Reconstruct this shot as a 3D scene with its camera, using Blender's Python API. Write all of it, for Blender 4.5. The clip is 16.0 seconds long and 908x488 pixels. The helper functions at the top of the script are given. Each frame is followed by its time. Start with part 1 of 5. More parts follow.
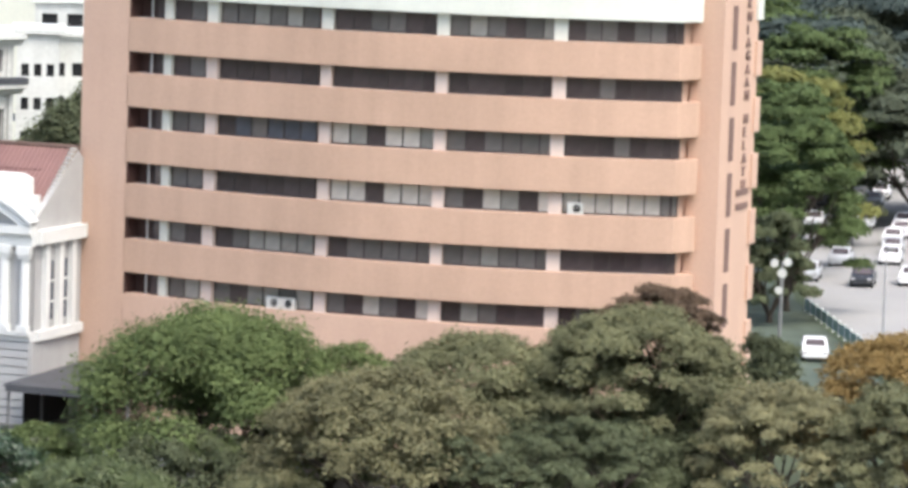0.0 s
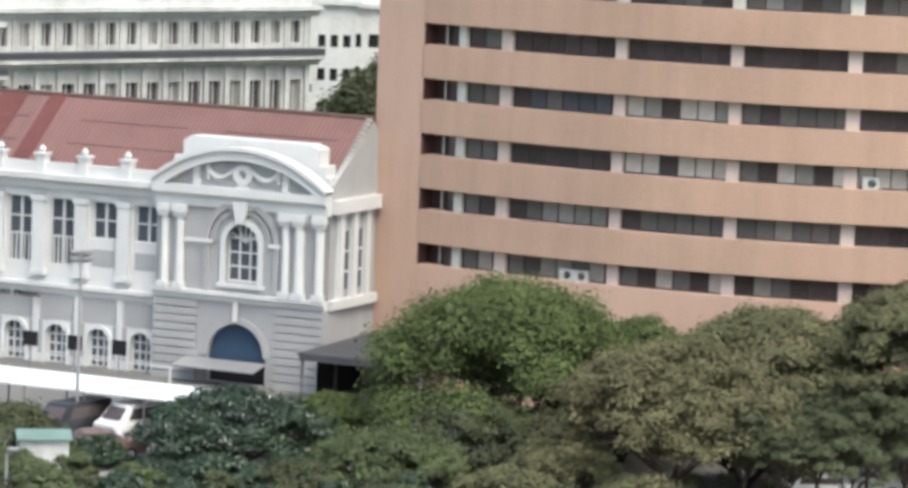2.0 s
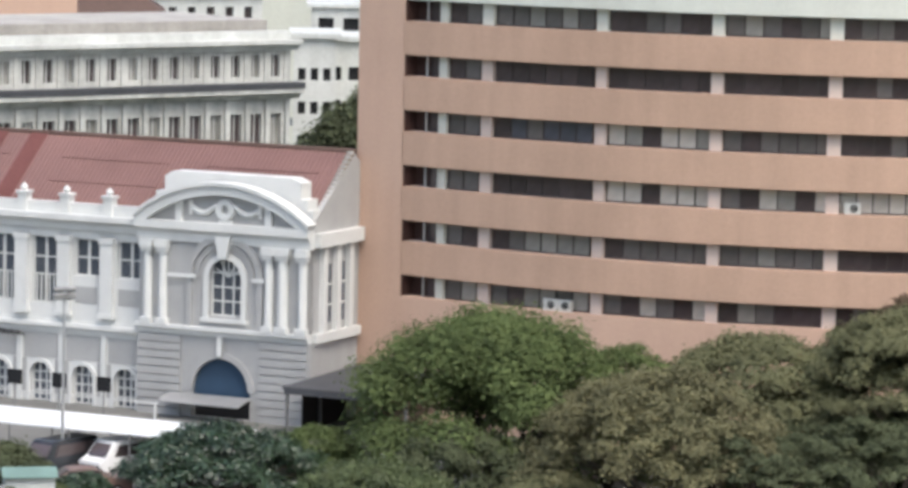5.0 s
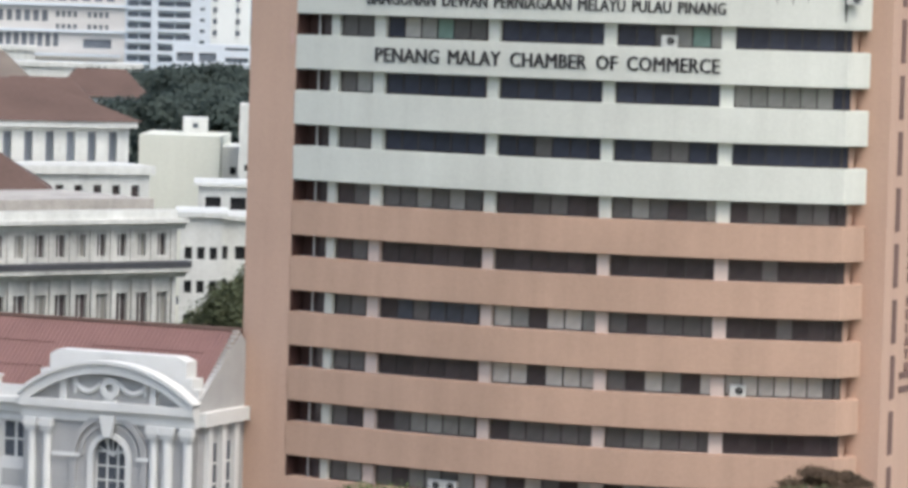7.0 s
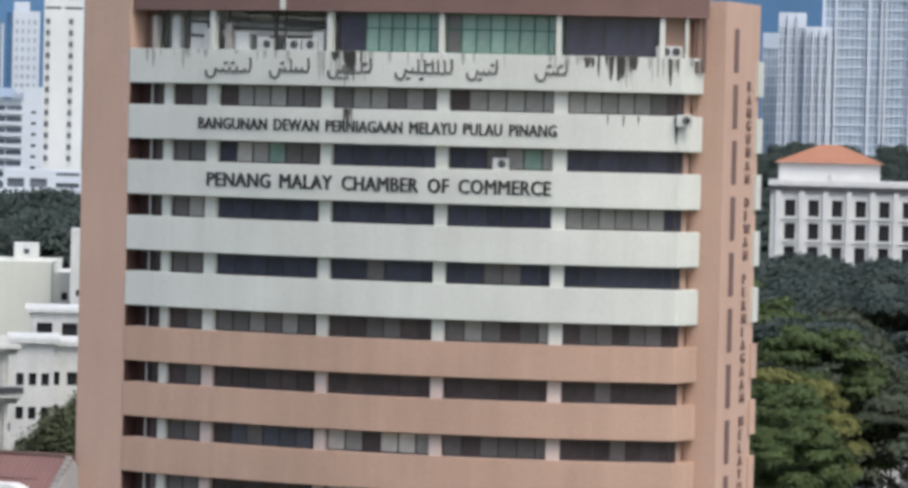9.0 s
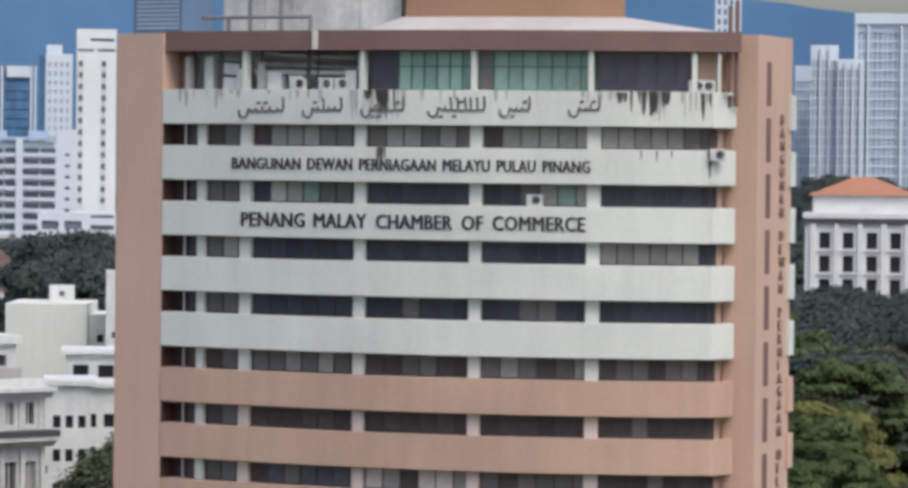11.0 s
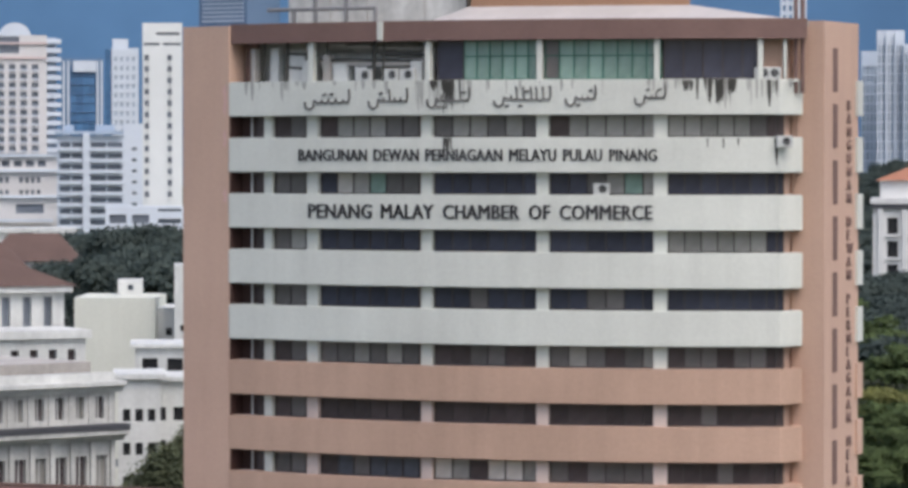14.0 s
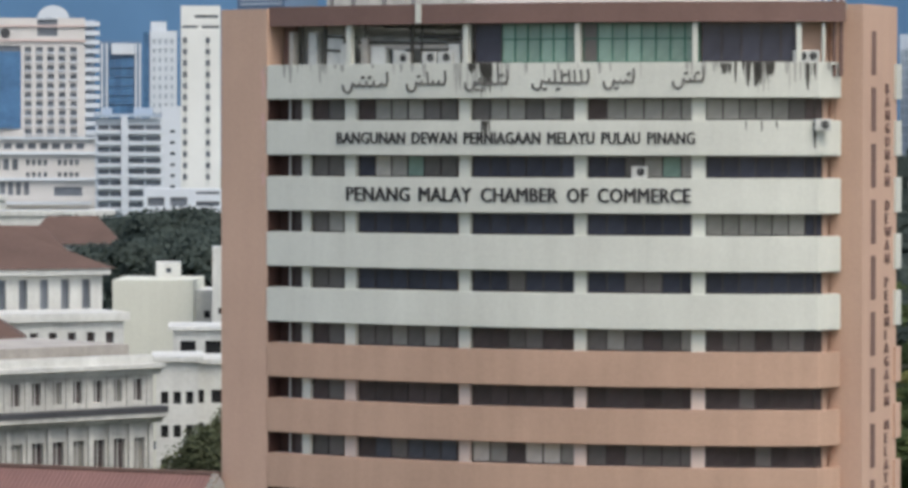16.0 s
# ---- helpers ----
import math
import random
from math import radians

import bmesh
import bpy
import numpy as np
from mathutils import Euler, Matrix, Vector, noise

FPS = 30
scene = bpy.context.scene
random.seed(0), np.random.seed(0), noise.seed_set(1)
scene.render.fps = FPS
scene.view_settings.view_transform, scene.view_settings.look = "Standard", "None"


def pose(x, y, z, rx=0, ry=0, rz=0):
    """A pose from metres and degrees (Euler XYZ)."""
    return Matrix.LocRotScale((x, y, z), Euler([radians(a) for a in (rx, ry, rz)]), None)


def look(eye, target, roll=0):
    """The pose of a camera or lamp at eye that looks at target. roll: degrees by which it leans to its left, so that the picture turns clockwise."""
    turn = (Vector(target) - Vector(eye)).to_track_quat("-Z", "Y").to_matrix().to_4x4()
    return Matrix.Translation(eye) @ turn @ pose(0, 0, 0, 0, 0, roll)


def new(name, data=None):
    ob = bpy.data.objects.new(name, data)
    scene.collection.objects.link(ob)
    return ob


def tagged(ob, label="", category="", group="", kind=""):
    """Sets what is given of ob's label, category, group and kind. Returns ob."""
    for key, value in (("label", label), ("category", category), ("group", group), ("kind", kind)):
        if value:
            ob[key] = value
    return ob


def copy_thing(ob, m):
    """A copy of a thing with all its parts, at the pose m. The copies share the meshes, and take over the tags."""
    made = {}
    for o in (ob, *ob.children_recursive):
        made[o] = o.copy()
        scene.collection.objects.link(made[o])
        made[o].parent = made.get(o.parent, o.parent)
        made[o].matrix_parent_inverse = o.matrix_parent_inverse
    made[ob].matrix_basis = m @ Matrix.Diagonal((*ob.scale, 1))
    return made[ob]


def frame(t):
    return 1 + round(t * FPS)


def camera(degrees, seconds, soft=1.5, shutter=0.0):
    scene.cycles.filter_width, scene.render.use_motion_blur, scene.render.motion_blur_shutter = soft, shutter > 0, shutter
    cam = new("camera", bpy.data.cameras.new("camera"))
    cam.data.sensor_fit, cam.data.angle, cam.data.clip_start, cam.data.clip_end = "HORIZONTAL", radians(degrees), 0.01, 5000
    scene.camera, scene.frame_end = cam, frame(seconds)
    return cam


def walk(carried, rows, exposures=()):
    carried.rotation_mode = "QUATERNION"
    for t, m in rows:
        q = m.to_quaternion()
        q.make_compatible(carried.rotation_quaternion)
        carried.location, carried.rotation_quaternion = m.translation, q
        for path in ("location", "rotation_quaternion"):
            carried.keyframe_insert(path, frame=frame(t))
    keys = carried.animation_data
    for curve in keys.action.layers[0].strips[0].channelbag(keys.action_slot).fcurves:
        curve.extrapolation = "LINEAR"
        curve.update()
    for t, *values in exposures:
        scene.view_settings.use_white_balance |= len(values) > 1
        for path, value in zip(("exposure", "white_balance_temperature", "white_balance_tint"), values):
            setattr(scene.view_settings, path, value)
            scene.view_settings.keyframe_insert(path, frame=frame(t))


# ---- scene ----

# ---- camera: held still in the hand, turning ----
cam = camera(12.78, 16.0, soft=3.5)
EYE = 35.255
ROWS = [
    (0.0, -4.670, -5.956, 1.950),
    (0.5, -2.883, -6.017, 1.815),
    (1.0, -1.812, -5.898, 1.747),
    (1.5, -1.197, -6.286, 1.943),
    (2.0, -0.514, -6.486, 2.060),
    (2.5, -0.445, -7.026, 1.851),
    (3.0, -0.083, -7.058, 1.797),
    (3.2, -0.148, -7.058, 1.797),
    (5.3, -0.773, -5.746, 1.163),
    (5.5, -0.789, -5.533, 1.163),
    (6.0, -2.250, -4.947, 1.375),
    (6.5, -1.819, -4.758, 1.358),
    (7.0, -2.296, -3.450, 1.704),
    (7.5, -3.755, -3.258, 1.796),
    (8.0, -4.547, -2.497, 1.725),
    (8.5, -4.772, -2.047, 1.481),
    (9.0, -4.617, -1.644, 1.391),
    (9.5, -4.412, -1.204, 1.212),
    (9.7, -4.387, -1.040, 1.212),
    (11.8, -4.103, -1.344, 0.278),
    (12.0, -4.160, -1.467, 0.278),
    (12.5, -4.181, -1.404, 0.355),
    (13.0, -3.771, -1.410, 0.075),
    (13.5, -3.187, -1.262, 0.048),
    (14.0, -3.166, -1.274, -0.007),
    (14.5, -3.497, -1.302, 0.044),
    (15.0, -3.569, -1.361, -0.018),
    (15.5, -3.488, -1.511, -0.045),
    (16.0, -2.630, -1.515, 0.043),
]
EXPOSURES = [(0.0, 1.38, 6500, 8), (1.0, 1.25, 6500, 7), (3.0, 0.88, 6550, 5), (5.5, 0.88, 6500, 8), (7.0, 0.74, 6450, 8), (9.0, 0.59, 6350, 10), (12.0, 0.49, 6330, 12), (15.2, 0.48, 6400, 13), (16.0, 0.45, 6600, 8)]
walk(cam, [(t, pose(0, 0, EYE, 0, 0, yaw) @ pose(0, 0, 0, 90 + pitch) @ pose(0, 0, 0, 0, 0, roll)) for t, yaw, pitch, roll in ROWS], exposures=EXPOSURES)

# ---- light: bright hazy sky, soft sun from the right ----
world = bpy.data.worlds.new("sky")
scene.world = world
world.use_nodes = True
wn = world.node_tree
sky = wn.nodes.new("ShaderNodeTexSky")
sky.sky_type, sky.sun_disc = "NISHITA", False
SUN_EL, SUN_AZ = 58.0, 152.0   # degrees; azimuth clockwise from +y
sky.sun_elevation, sky.sun_rotation = radians(SUN_EL), radians(SUN_AZ)
sky.dust_density, sky.air_density = 4.0, 1.0
wn.links.new(sky.outputs[0], wn.nodes["Background"].inputs[0])
wn.nodes["Background"].inputs[1].default_value = 0.158
sun = new("sun", bpy.data.lights.new("sun", "SUN"))
sun.data.energy, sun.data.angle, sun.data.color = 1.0, radians(30), (1.0, 0.98, 0.95)
sd = Vector((math.sin(radians(SUN_AZ)) * math.cos(radians(SUN_EL)), math.cos(radians(SUN_AZ)) * math.cos(radians(SUN_EL)), math.sin(radians(SUN_EL))))
sun.matrix_world = look(sd * 300, (0, 0, 0))


# ---- materials ----
def mat(name, rgb, rough=0.8, var=0.12, scale=0.6, fine=9.0, bump=0.15, metal=0.0, streak=0.0, island=0.0, obj=0.0, spec=0.3):
    m = bpy.data.materials.new(name)
    m.use_nodes = True
    nt = m.node_tree
    L, N = nt.links.new, nt.nodes.new
    b = nt.nodes["Principled BSDF"]
    b.inputs["Roughness"].default_value, b.inputs["Metallic"].default_value = rough, metal
    b.inputs["Specular IOR Level"].default_value = spec
    tc = N("ShaderNodeTexCoord")
    big, small = N("ShaderNodeTexNoise"), N("ShaderNodeTexNoise")
    big.inputs["Scale"].default_value, small.inputs["Scale"].default_value = scale, fine
    big.inputs["Detail"].default_value = 5
    L(tc.outputs["Object"], big.inputs["Vector"]), L(tc.outputs["Object"], small.inputs["Vector"])
    add = N("ShaderNodeMath"); add.operation = "MULTIPLY_ADD"
    L(small.outputs[0], add.inputs[0]); add.inputs[1].default_value = 0.45
    L(big.outputs[0], add.inputs[2])
    last = add.outputs[0]
    if streak:
        mp = N("ShaderNodeMapping"); mp.inputs["Scale"].default_value = (0.8, 0.8, 0.07)
        L(tc.outputs["Object"], mp.inputs[0])
        sn = N("ShaderNodeTexNoise"); sn.inputs["Scale"].default_value = 1.3; sn.inputs["Detail"].default_value = 6
        L(mp.outputs[0], sn.inputs["Vector"])
        ad = N("ShaderNodeMath"); ad.operation = "MULTIPLY_ADD"; ad.inputs[1].default_value = streak
        L(sn.outputs[0], ad.inputs[0]); L(last, ad.inputs[2])
        last = ad.outputs[0]
    for amount, node, sock in ((island, "ShaderNodeNewGeometry", "Random Per Island"), (obj, "ShaderNodeObjectInfo", "Random")):
        if amount:
            g = N(node)
            ad = N("ShaderNodeMath"); ad.operation = "MULTIPLY_ADD"; ad.inputs[1].default_value = amount
            L(g.outputs[sock], ad.inputs[0]); L(last, ad.inputs[2])
            last = ad.outputs[0]
    mid = 0.72 + 0.5 * streak + 0.5 * island + 0.5 * obj
    rng = N("ShaderNodeMapRange")
    rng.inputs[1].default_value, rng.inputs[2].default_value = mid - 0.4 - 0.5 * island - 0.5 * obj, mid + 0.4 + 0.5 * island + 0.5 * obj
    L(last, rng.inputs[0])
    ramp = N("ShaderNodeMix"); ramp.data_type = "RGBA"
    ramp.inputs[6].default_value = tuple(c * (1 - 2 * var) for c in rgb) + (1,)
    ramp.inputs[7].default_value = tuple(min(c * (1 + 2 * var), 0.95) for c in rgb) + (1,)
    L(rng.outputs[0], ramp.inputs[0])
    L(ramp.outputs[2], b.inputs["Base Color"])
    if bump:
        bp = N("ShaderNodeBump"); bp.inputs["Strength"].default_value = bump; bp.inputs["Distance"].default_value = 0.05
        L(small.outputs[0], bp.inputs["Height"]); L(bp.outputs[0], b.inputs["Normal"])
    return m

def glass_mat(name, rgb, rough=0.12, var=0.25, scale=0.35):
    m = mat(name, rgb, rough, var, scale, 2.0, 0.0, obj=0.5, spec=0.5)
    return m

M = {}
M["tan"] = mat("salmon tan wall paint", (0.52, 0.357, 0.272), 0.85, 0.07, 0.12, 6, 0.1, streak=0.5)
# band colour set slightly darker than the pier colour
M["band_tan"] = mat("darker salmon band paint", (0.450, 0.305, 0.226), 0.85, 0.09, 0.12, 6, 0.1, streak=0.6)
M["penthouse"] = mat("brown orange rooftop paint", (0.32, 0.19, 0.12), 0.85, 0.08, 0.2, 6, 0.1, streak=0.5)
M["pale_cream"] = mat("pale cream wall paint", (0.58, 0.59, 0.515), 0.85, 0.06, 0.1, 3, 0.1, streak=0.5)
M["white"] = mat("weathered white wall paint", (0.575, 0.588, 0.532), 0.85, 0.08, 0.12, 6, 0.1, streak=0.5)
M["brown"] = mat("brown fascia paint", (0.175, 0.108, 0.092), 0.7, 0.1, 0.3, 6, 0.1, streak=0.4)
M["dark_glass"] = glass_mat("dark tinted glass", (0.078, 0.062, 0.064))
M["navy"] = glass_mat("navy tinted glass", (0.052, 0.056, 0.080))
M["old_glass"] = glass_mat("bluish old window glass", (0.085, 0.095, 0.115), 0.15)
M["mid"] = glass_mat("glass over grey curtain", (0.13, 0.12, 0.115), 0.3)
M["grey"] = glass_mat("glass over pale grey curtain", (0.27, 0.262, 0.24), 0.35)
M["light"] = glass_mat("glass over cream blind", (0.52, 0.49, 0.44), 0.4)
M["blue"] = glass_mat("bluish tinted glass", (0.095, 0.10, 0.122), 0.2)
M["green"] = glass_mat("green tinted glass", (0.21, 0.31, 0.265), 0.25)
M["teal"] = mat("dark green window frame", (0.03, 0.12, 0.085), 0.5, 0.1)
M["maroon"] = mat("dark maroon panel", (0.055, 0.028, 0.024), 0.7, 0.15)
M["frame"] = mat("dark bronze window frame", (0.05, 0.04, 0.038), 0.5, 0.1)
M["aluminium"] = mat("dull aluminium", (0.45, 0.45, 0.45), 0.45, 0.1, metal=0.6)
M["letter"] = mat("dark painted lettering", (0.035, 0.033, 0.035), 0.6, 0.15)
M["script"] = mat("weathered dark grey lettering", (0.135, 0.13, 0.122), 0.8, 0.35, 1.2)
M["faint"] = mat("faint grey water stain", (0.36, 0.36, 0.33), 0.95, 0.12, 1.5)
M["roof_sheet"] = mat("dusty pale roof sheet", (0.40, 0.375, 0.355), 0.7, 0.08, 0.3, 5, 0.1, streak=0.3)
M["stain"] = mat("dark mould stain", (0.07, 0.068, 0.06), 0.95, 0.2)
M["steel"] = mat("painted grey steel", (0.22, 0.22, 0.22), 0.5, 0.15, metal=0.3)
M["plaster_white"] = mat("white plaster", (0.60, 0.605, 0.59), 0.8, 0.05, 0.5, 8, 0.1, streak=0.4)
M["plaster_grey"] = mat("pale grey plaster", (0.36, 0.36, 0.355), 0.85, 0.07, 0.5, 8, 0.15, streak=0.3)
M["roof_red"] = mat("weathered red clay tiles", (0.180, 0.102, 0.094), 0.85, 0.14, 0.25, 4, 0.4, obj=0.3)
M["roof_dark"] = mat("dark old clay tiles", (0.13, 0.05, 0.045), 0.85, 0.15, 0.4, 4, 0.4)
M["roof_brown"] = mat("brown clay tile roof", (0.105, 0.068, 0.056), 0.9, 0.15, 0.2, 3, 0.4)
M["roof_grey"] = mat("grey brown slate roof", (0.16, 0.135, 0.115), 0.9, 0.12, 0.2, 3, 0.3)
M["roof_orange"] = mat("orange clay tile roof", (0.33, 0.155, 0.095), 0.9, 0.12, 0.1, 2, 0.3)
M["blue_cloth"] = mat("dark blue awning cloth", (0.032, 0.062, 0.105), 0.8, 0.12)
M["tent"] = mat("white tent sheet", (0.70, 0.71, 0.71), 0.7, 0.05, 0.3)
M["black"] = mat("black matt panel", (0.015, 0.015, 0.017), 0.7, 0.1)
M["charcoal"] = mat("charcoal metal canopy", (0.06, 0.062, 0.068), 0.6, 0.15, 0.5, streak=0.3)
M["ground"] = mat("grass and earth", (0.045, 0.058, 0.030), 0.95, 0.3, 0.05, 1.5, 0.4)
M["asphalt"] = mat("pale worn asphalt", (0.27, 0.262, 0.25), 0.9, 0.1, 0.08, 3, 0.2)
M["paving"] = mat("concrete paving", (0.15, 0.147, 0.138), 0.9, 0.12, 0.15, 3, 0.2)
M["pale_yard"] = mat("pale stained concrete", (0.20, 0.198, 0.185), 0.9, 0.4, 0.5, 3, 0.2)
M["verge"] = mat("green verge", (0.066, 0.082, 0.06), 0.95, 0.25, 0.3, 4, 0.4)
M["concrete"] = mat("stained concrete", (0.36, 0.34, 0.31), 0.9, 0.16, 0.3, 4, 0.3, streak=0.6)
M["cream"] = mat("cream painted render", (0.47, 0.472, 0.442), 0.85, 0.2, 0.3, 3, 0.2, streak=0.9)
M["offwhite"] = mat("off-white painted render", (0.53, 0.54, 0.515), 0.85, 0.12, 0.25, 3, 0.1, streak=0.8)
# far whites, greys and pale glass: distance haze is put into their bluish tint
M["far_white"] = mat("far white wall tinted with haze", (0.56, 0.61, 0.66), 0.8, 0.05, 0.03, 0.4, 0.0)
M["far_grey"] = mat("far bluish grey", (0.36, 0.44, 0.54), 0.8, 0.06, 0.03, 0.4, 0.0)
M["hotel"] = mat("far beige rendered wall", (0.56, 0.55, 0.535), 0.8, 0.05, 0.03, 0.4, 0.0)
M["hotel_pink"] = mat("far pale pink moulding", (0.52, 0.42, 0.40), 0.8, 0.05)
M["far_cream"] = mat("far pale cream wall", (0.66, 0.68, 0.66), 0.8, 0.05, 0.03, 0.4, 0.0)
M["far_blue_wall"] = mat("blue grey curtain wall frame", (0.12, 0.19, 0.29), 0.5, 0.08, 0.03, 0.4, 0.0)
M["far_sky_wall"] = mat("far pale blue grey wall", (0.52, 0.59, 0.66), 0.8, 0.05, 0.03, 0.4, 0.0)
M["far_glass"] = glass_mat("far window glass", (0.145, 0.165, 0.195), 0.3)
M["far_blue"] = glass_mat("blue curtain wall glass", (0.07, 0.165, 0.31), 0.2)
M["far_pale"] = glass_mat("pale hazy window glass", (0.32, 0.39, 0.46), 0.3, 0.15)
# aerial haze over the hill woods is put into this blue base colour
M["hill"] = mat("wooded hill painted haze blue", (0.10, 0.20, 0.345), 1.0, 0.08, 0.004, 0.02, 0.0, spec=0.0)
M["bark"] = mat("grey brown bark", (0.06, 0.048, 0.038), 0.95, 0.2, 1.5, 12, 0.5)
M["rubber"] = mat("black rubber", (0.015, 0.015, 0.015), 0.8, 0.1)
M["car_white"] = mat("white car paint", (0.72, 0.72, 0.72), 0.25, 0.03, bump=0, spec=0.5)
M["car_dark"] = mat("dark car paint", (0.03, 0.033, 0.038), 0.25, 0.05, bump=0, spec=0.5)
M["car_silver"] = mat("silver car paint", (0.42, 0.43, 0.44), 0.3, 0.04, bump=0, spec=0.5)
M["lamp_green"] = mat("sea green painted boards", (0.15, 0.23, 0.205), 0.7, 0.15)
M["pillar_pink"] = mat("faded pale pink pillar paint", (0.56, 0.47, 0.42), 0.85, 0.08, 0.2, 6, 0.1, streak=0.4)
M["wall_stained"] = mat("mould stained concrete wall", (0.255, 0.245, 0.225), 0.95, 0.55, 0.55, 3, 0.3, streak=0.5)
M["car_red"] = mat("faded red car paint", (0.17, 0.11, 0.09), 0.4, 0.06, bump=0, spec=0.5)
M["pink"] = mat("faded pink paint", (0.55, 0.36, 0.32), 0.8, 0.1)

def leaf_mat(name, rgb, var, rough=0.7, spec=0.15):
    """Leaves: a glossy upper skin over a thin blade that lets some light through."""
    m = mat(name, rgb, rough, var, 0.42, 1.6, 0.0, island=0.12, obj=0.12, spec=spec)
    nt = m.node_tree
    b, out = nt.nodes["Principled BSDF"], nt.nodes["Material Output"]
    tr, mix = nt.nodes.new("ShaderNodeBsdfTranslucent"), nt.nodes.new("ShaderNodeMixShader")
    nt.links.new(b.inputs["Base Color"].links[0].from_socket, tr.inputs["Color"])
    mix.inputs[0].default_value = 0.32
    nt.links.new(b.outputs[0], mix.inputs[1]), nt.links.new(tr.outputs[0], mix.inputs[2])
    nt.links.new(mix.outputs[0], out.inputs["Surface"])
    return m
LEAF = {
    "green": leaf_mat("mid green leaves", (0.115, 0.148, 0.058), 0.42),
    "dome": leaf_mat("grey green fine leaves", (0.165, 0.168, 0.092), 0.40),
    "dark": leaf_mat("dark green leaves", (0.098, 0.112, 0.062), 0.38),
    "olive": leaf_mat("olive green leaves", (0.205, 0.195, 0.108), 0.42),
    "russet": leaf_mat("russet brown leaves", (0.115, 0.082, 0.056), 0.3),
    "yellow": leaf_mat("yellow green leaves", (0.175, 0.180, 0.062), 0.30),
    "bright": leaf_mat("bright sunlit green leaves", (0.086, 0.118, 0.046), 0.42),
    "orange": leaf_mat("yellow orange blossom and leaves", (0.24, 0.165, 0.064), 0.32),
    "shrub": leaf_mat("fresh green shrub leaves", (0.100, 0.126, 0.054), 0.38, 0.45, 0.4),
    "glossy": leaf_mat("dark glossy leaves", (0.044, 0.076, 0.040), 0.44, 0.30, 0.7),
    # distance haze is mixed into this blue green leaf colour
    "haze": leaf_mat("far leaves tinted with haze", (0.066, 0.086, 0.076), 0.30),
    "far": leaf_mat("far muted olive leaves", (0.086, 0.100, 0.066), 0.34),
}

# ---- mesh helpers ----
def box(bm, x0, x1, y0, y1, z0, z1):
    v = [bm.verts.new(c) for c in ((x0, y0, z0), (x1, y0, z0), (x1, y1, z0), (x0, y1, z0), (x0, y0, z1), (x1, y0, z1), (x1, y1, z1), (x0, y1, z1))]
    for f in ((3, 2, 1, 0), (4, 5, 6, 7), (0, 1, 5, 4), (1, 2, 6, 5), (2, 3, 7, 6), (3, 0, 4, 7)):
        bm.faces.new([v[i] for i in f])
    return bm

def prism(bm, outline, lo, hi, axis="z"):
    """An outline pulled along an axis; outline in (x, y) for z, (x, z) for y, (y, z) for x."""
    def p(a, b, c):
        return (a, b, c) if axis == "z" else (a, c, b) if axis == "y" else (c, a, b)
    A = [bm.verts.new(p(a, b, lo)) for a, b in outline]
    C = [bm.verts.new(p(a, b, hi)) for a, b in outline]
    n = len(A)
    bm.faces.new(A[::-1]), bm.faces.new(C)
    for i in range(n):
        bm.faces.new((A[i], A[(i + 1) % n], C[(i + 1) % n], C[i]))
    return bm

def tube(bm, a, b, r0, r1=None, n=8):
    a, b = Vector(a), Vector(b)
    r1 = r0 if r1 is None else r1
    q = (b - a).to_track_quat("Z", "Y")
    A = [bm.verts.new(a + q @ Vector((r0 * math.cos(t), r0 * math.sin(t), 0))) for t in [2 * math.pi * i / n for i in range(n)]]
    C = [bm.verts.new(b + q @ Vector((r1 * math.cos(t), r1 * math.sin(t), 0))) for t in [2 * math.pi * i / n for i in range(n)]]
    for i in range(n):
        bm.faces.new((A[i], A[(i + 1) % n], C[(i + 1) % n], C[i]))
    bm.faces.new(A[::-1]), bm.faces.new(C)
    return bm

def ring(bm, cx, cz, r0, r1, y0, y1, a0, a1, n=14):
    """A flat arch between two radii in the xz plane, from y0 to y1; degrees from +x."""
    pts = [radians(a0 + (a1 - a0) * i / n) for i in range(n + 1)]
    out = [(cx + r1 * math.cos(t), cz + r1 * math.sin(t)) for t in pts] + [(cx + r0 * math.cos(t), cz + r0 * math.sin(t)) for t in pts[::-1]]
    half = n + 1
    for i in range(n):
        quad = [out[i], out[i + 1], out[2 * half - 2 - i], out[2 * half - 1 - i]]
        prism(bm, quad, y0, y1, "y")
    return bm

def done(bm, name, material):
    bmesh.ops.recalc_face_normals(bm, faces=bm.faces)
    me = bpy.data.meshes.new(name)
    bm.to_mesh(me)
    bm.free()
    me.materials.append(material)
    return me

def part(name, bm, material, parent, label=""):
    me = bm if isinstance(bm, bpy.types.Mesh) else done(bm, name, material)
    ob = new(name, me)
    ob.parent = parent
    if label:
        ob["label"] = label
    return ob

def thing(name, label, category, m, group="", kind=""):
    ob = new(name)
    ob.matrix_world = m
    return tagged(ob, label, category, group, kind)

def bx(*a):
    return box(bmesh.new(), *a)

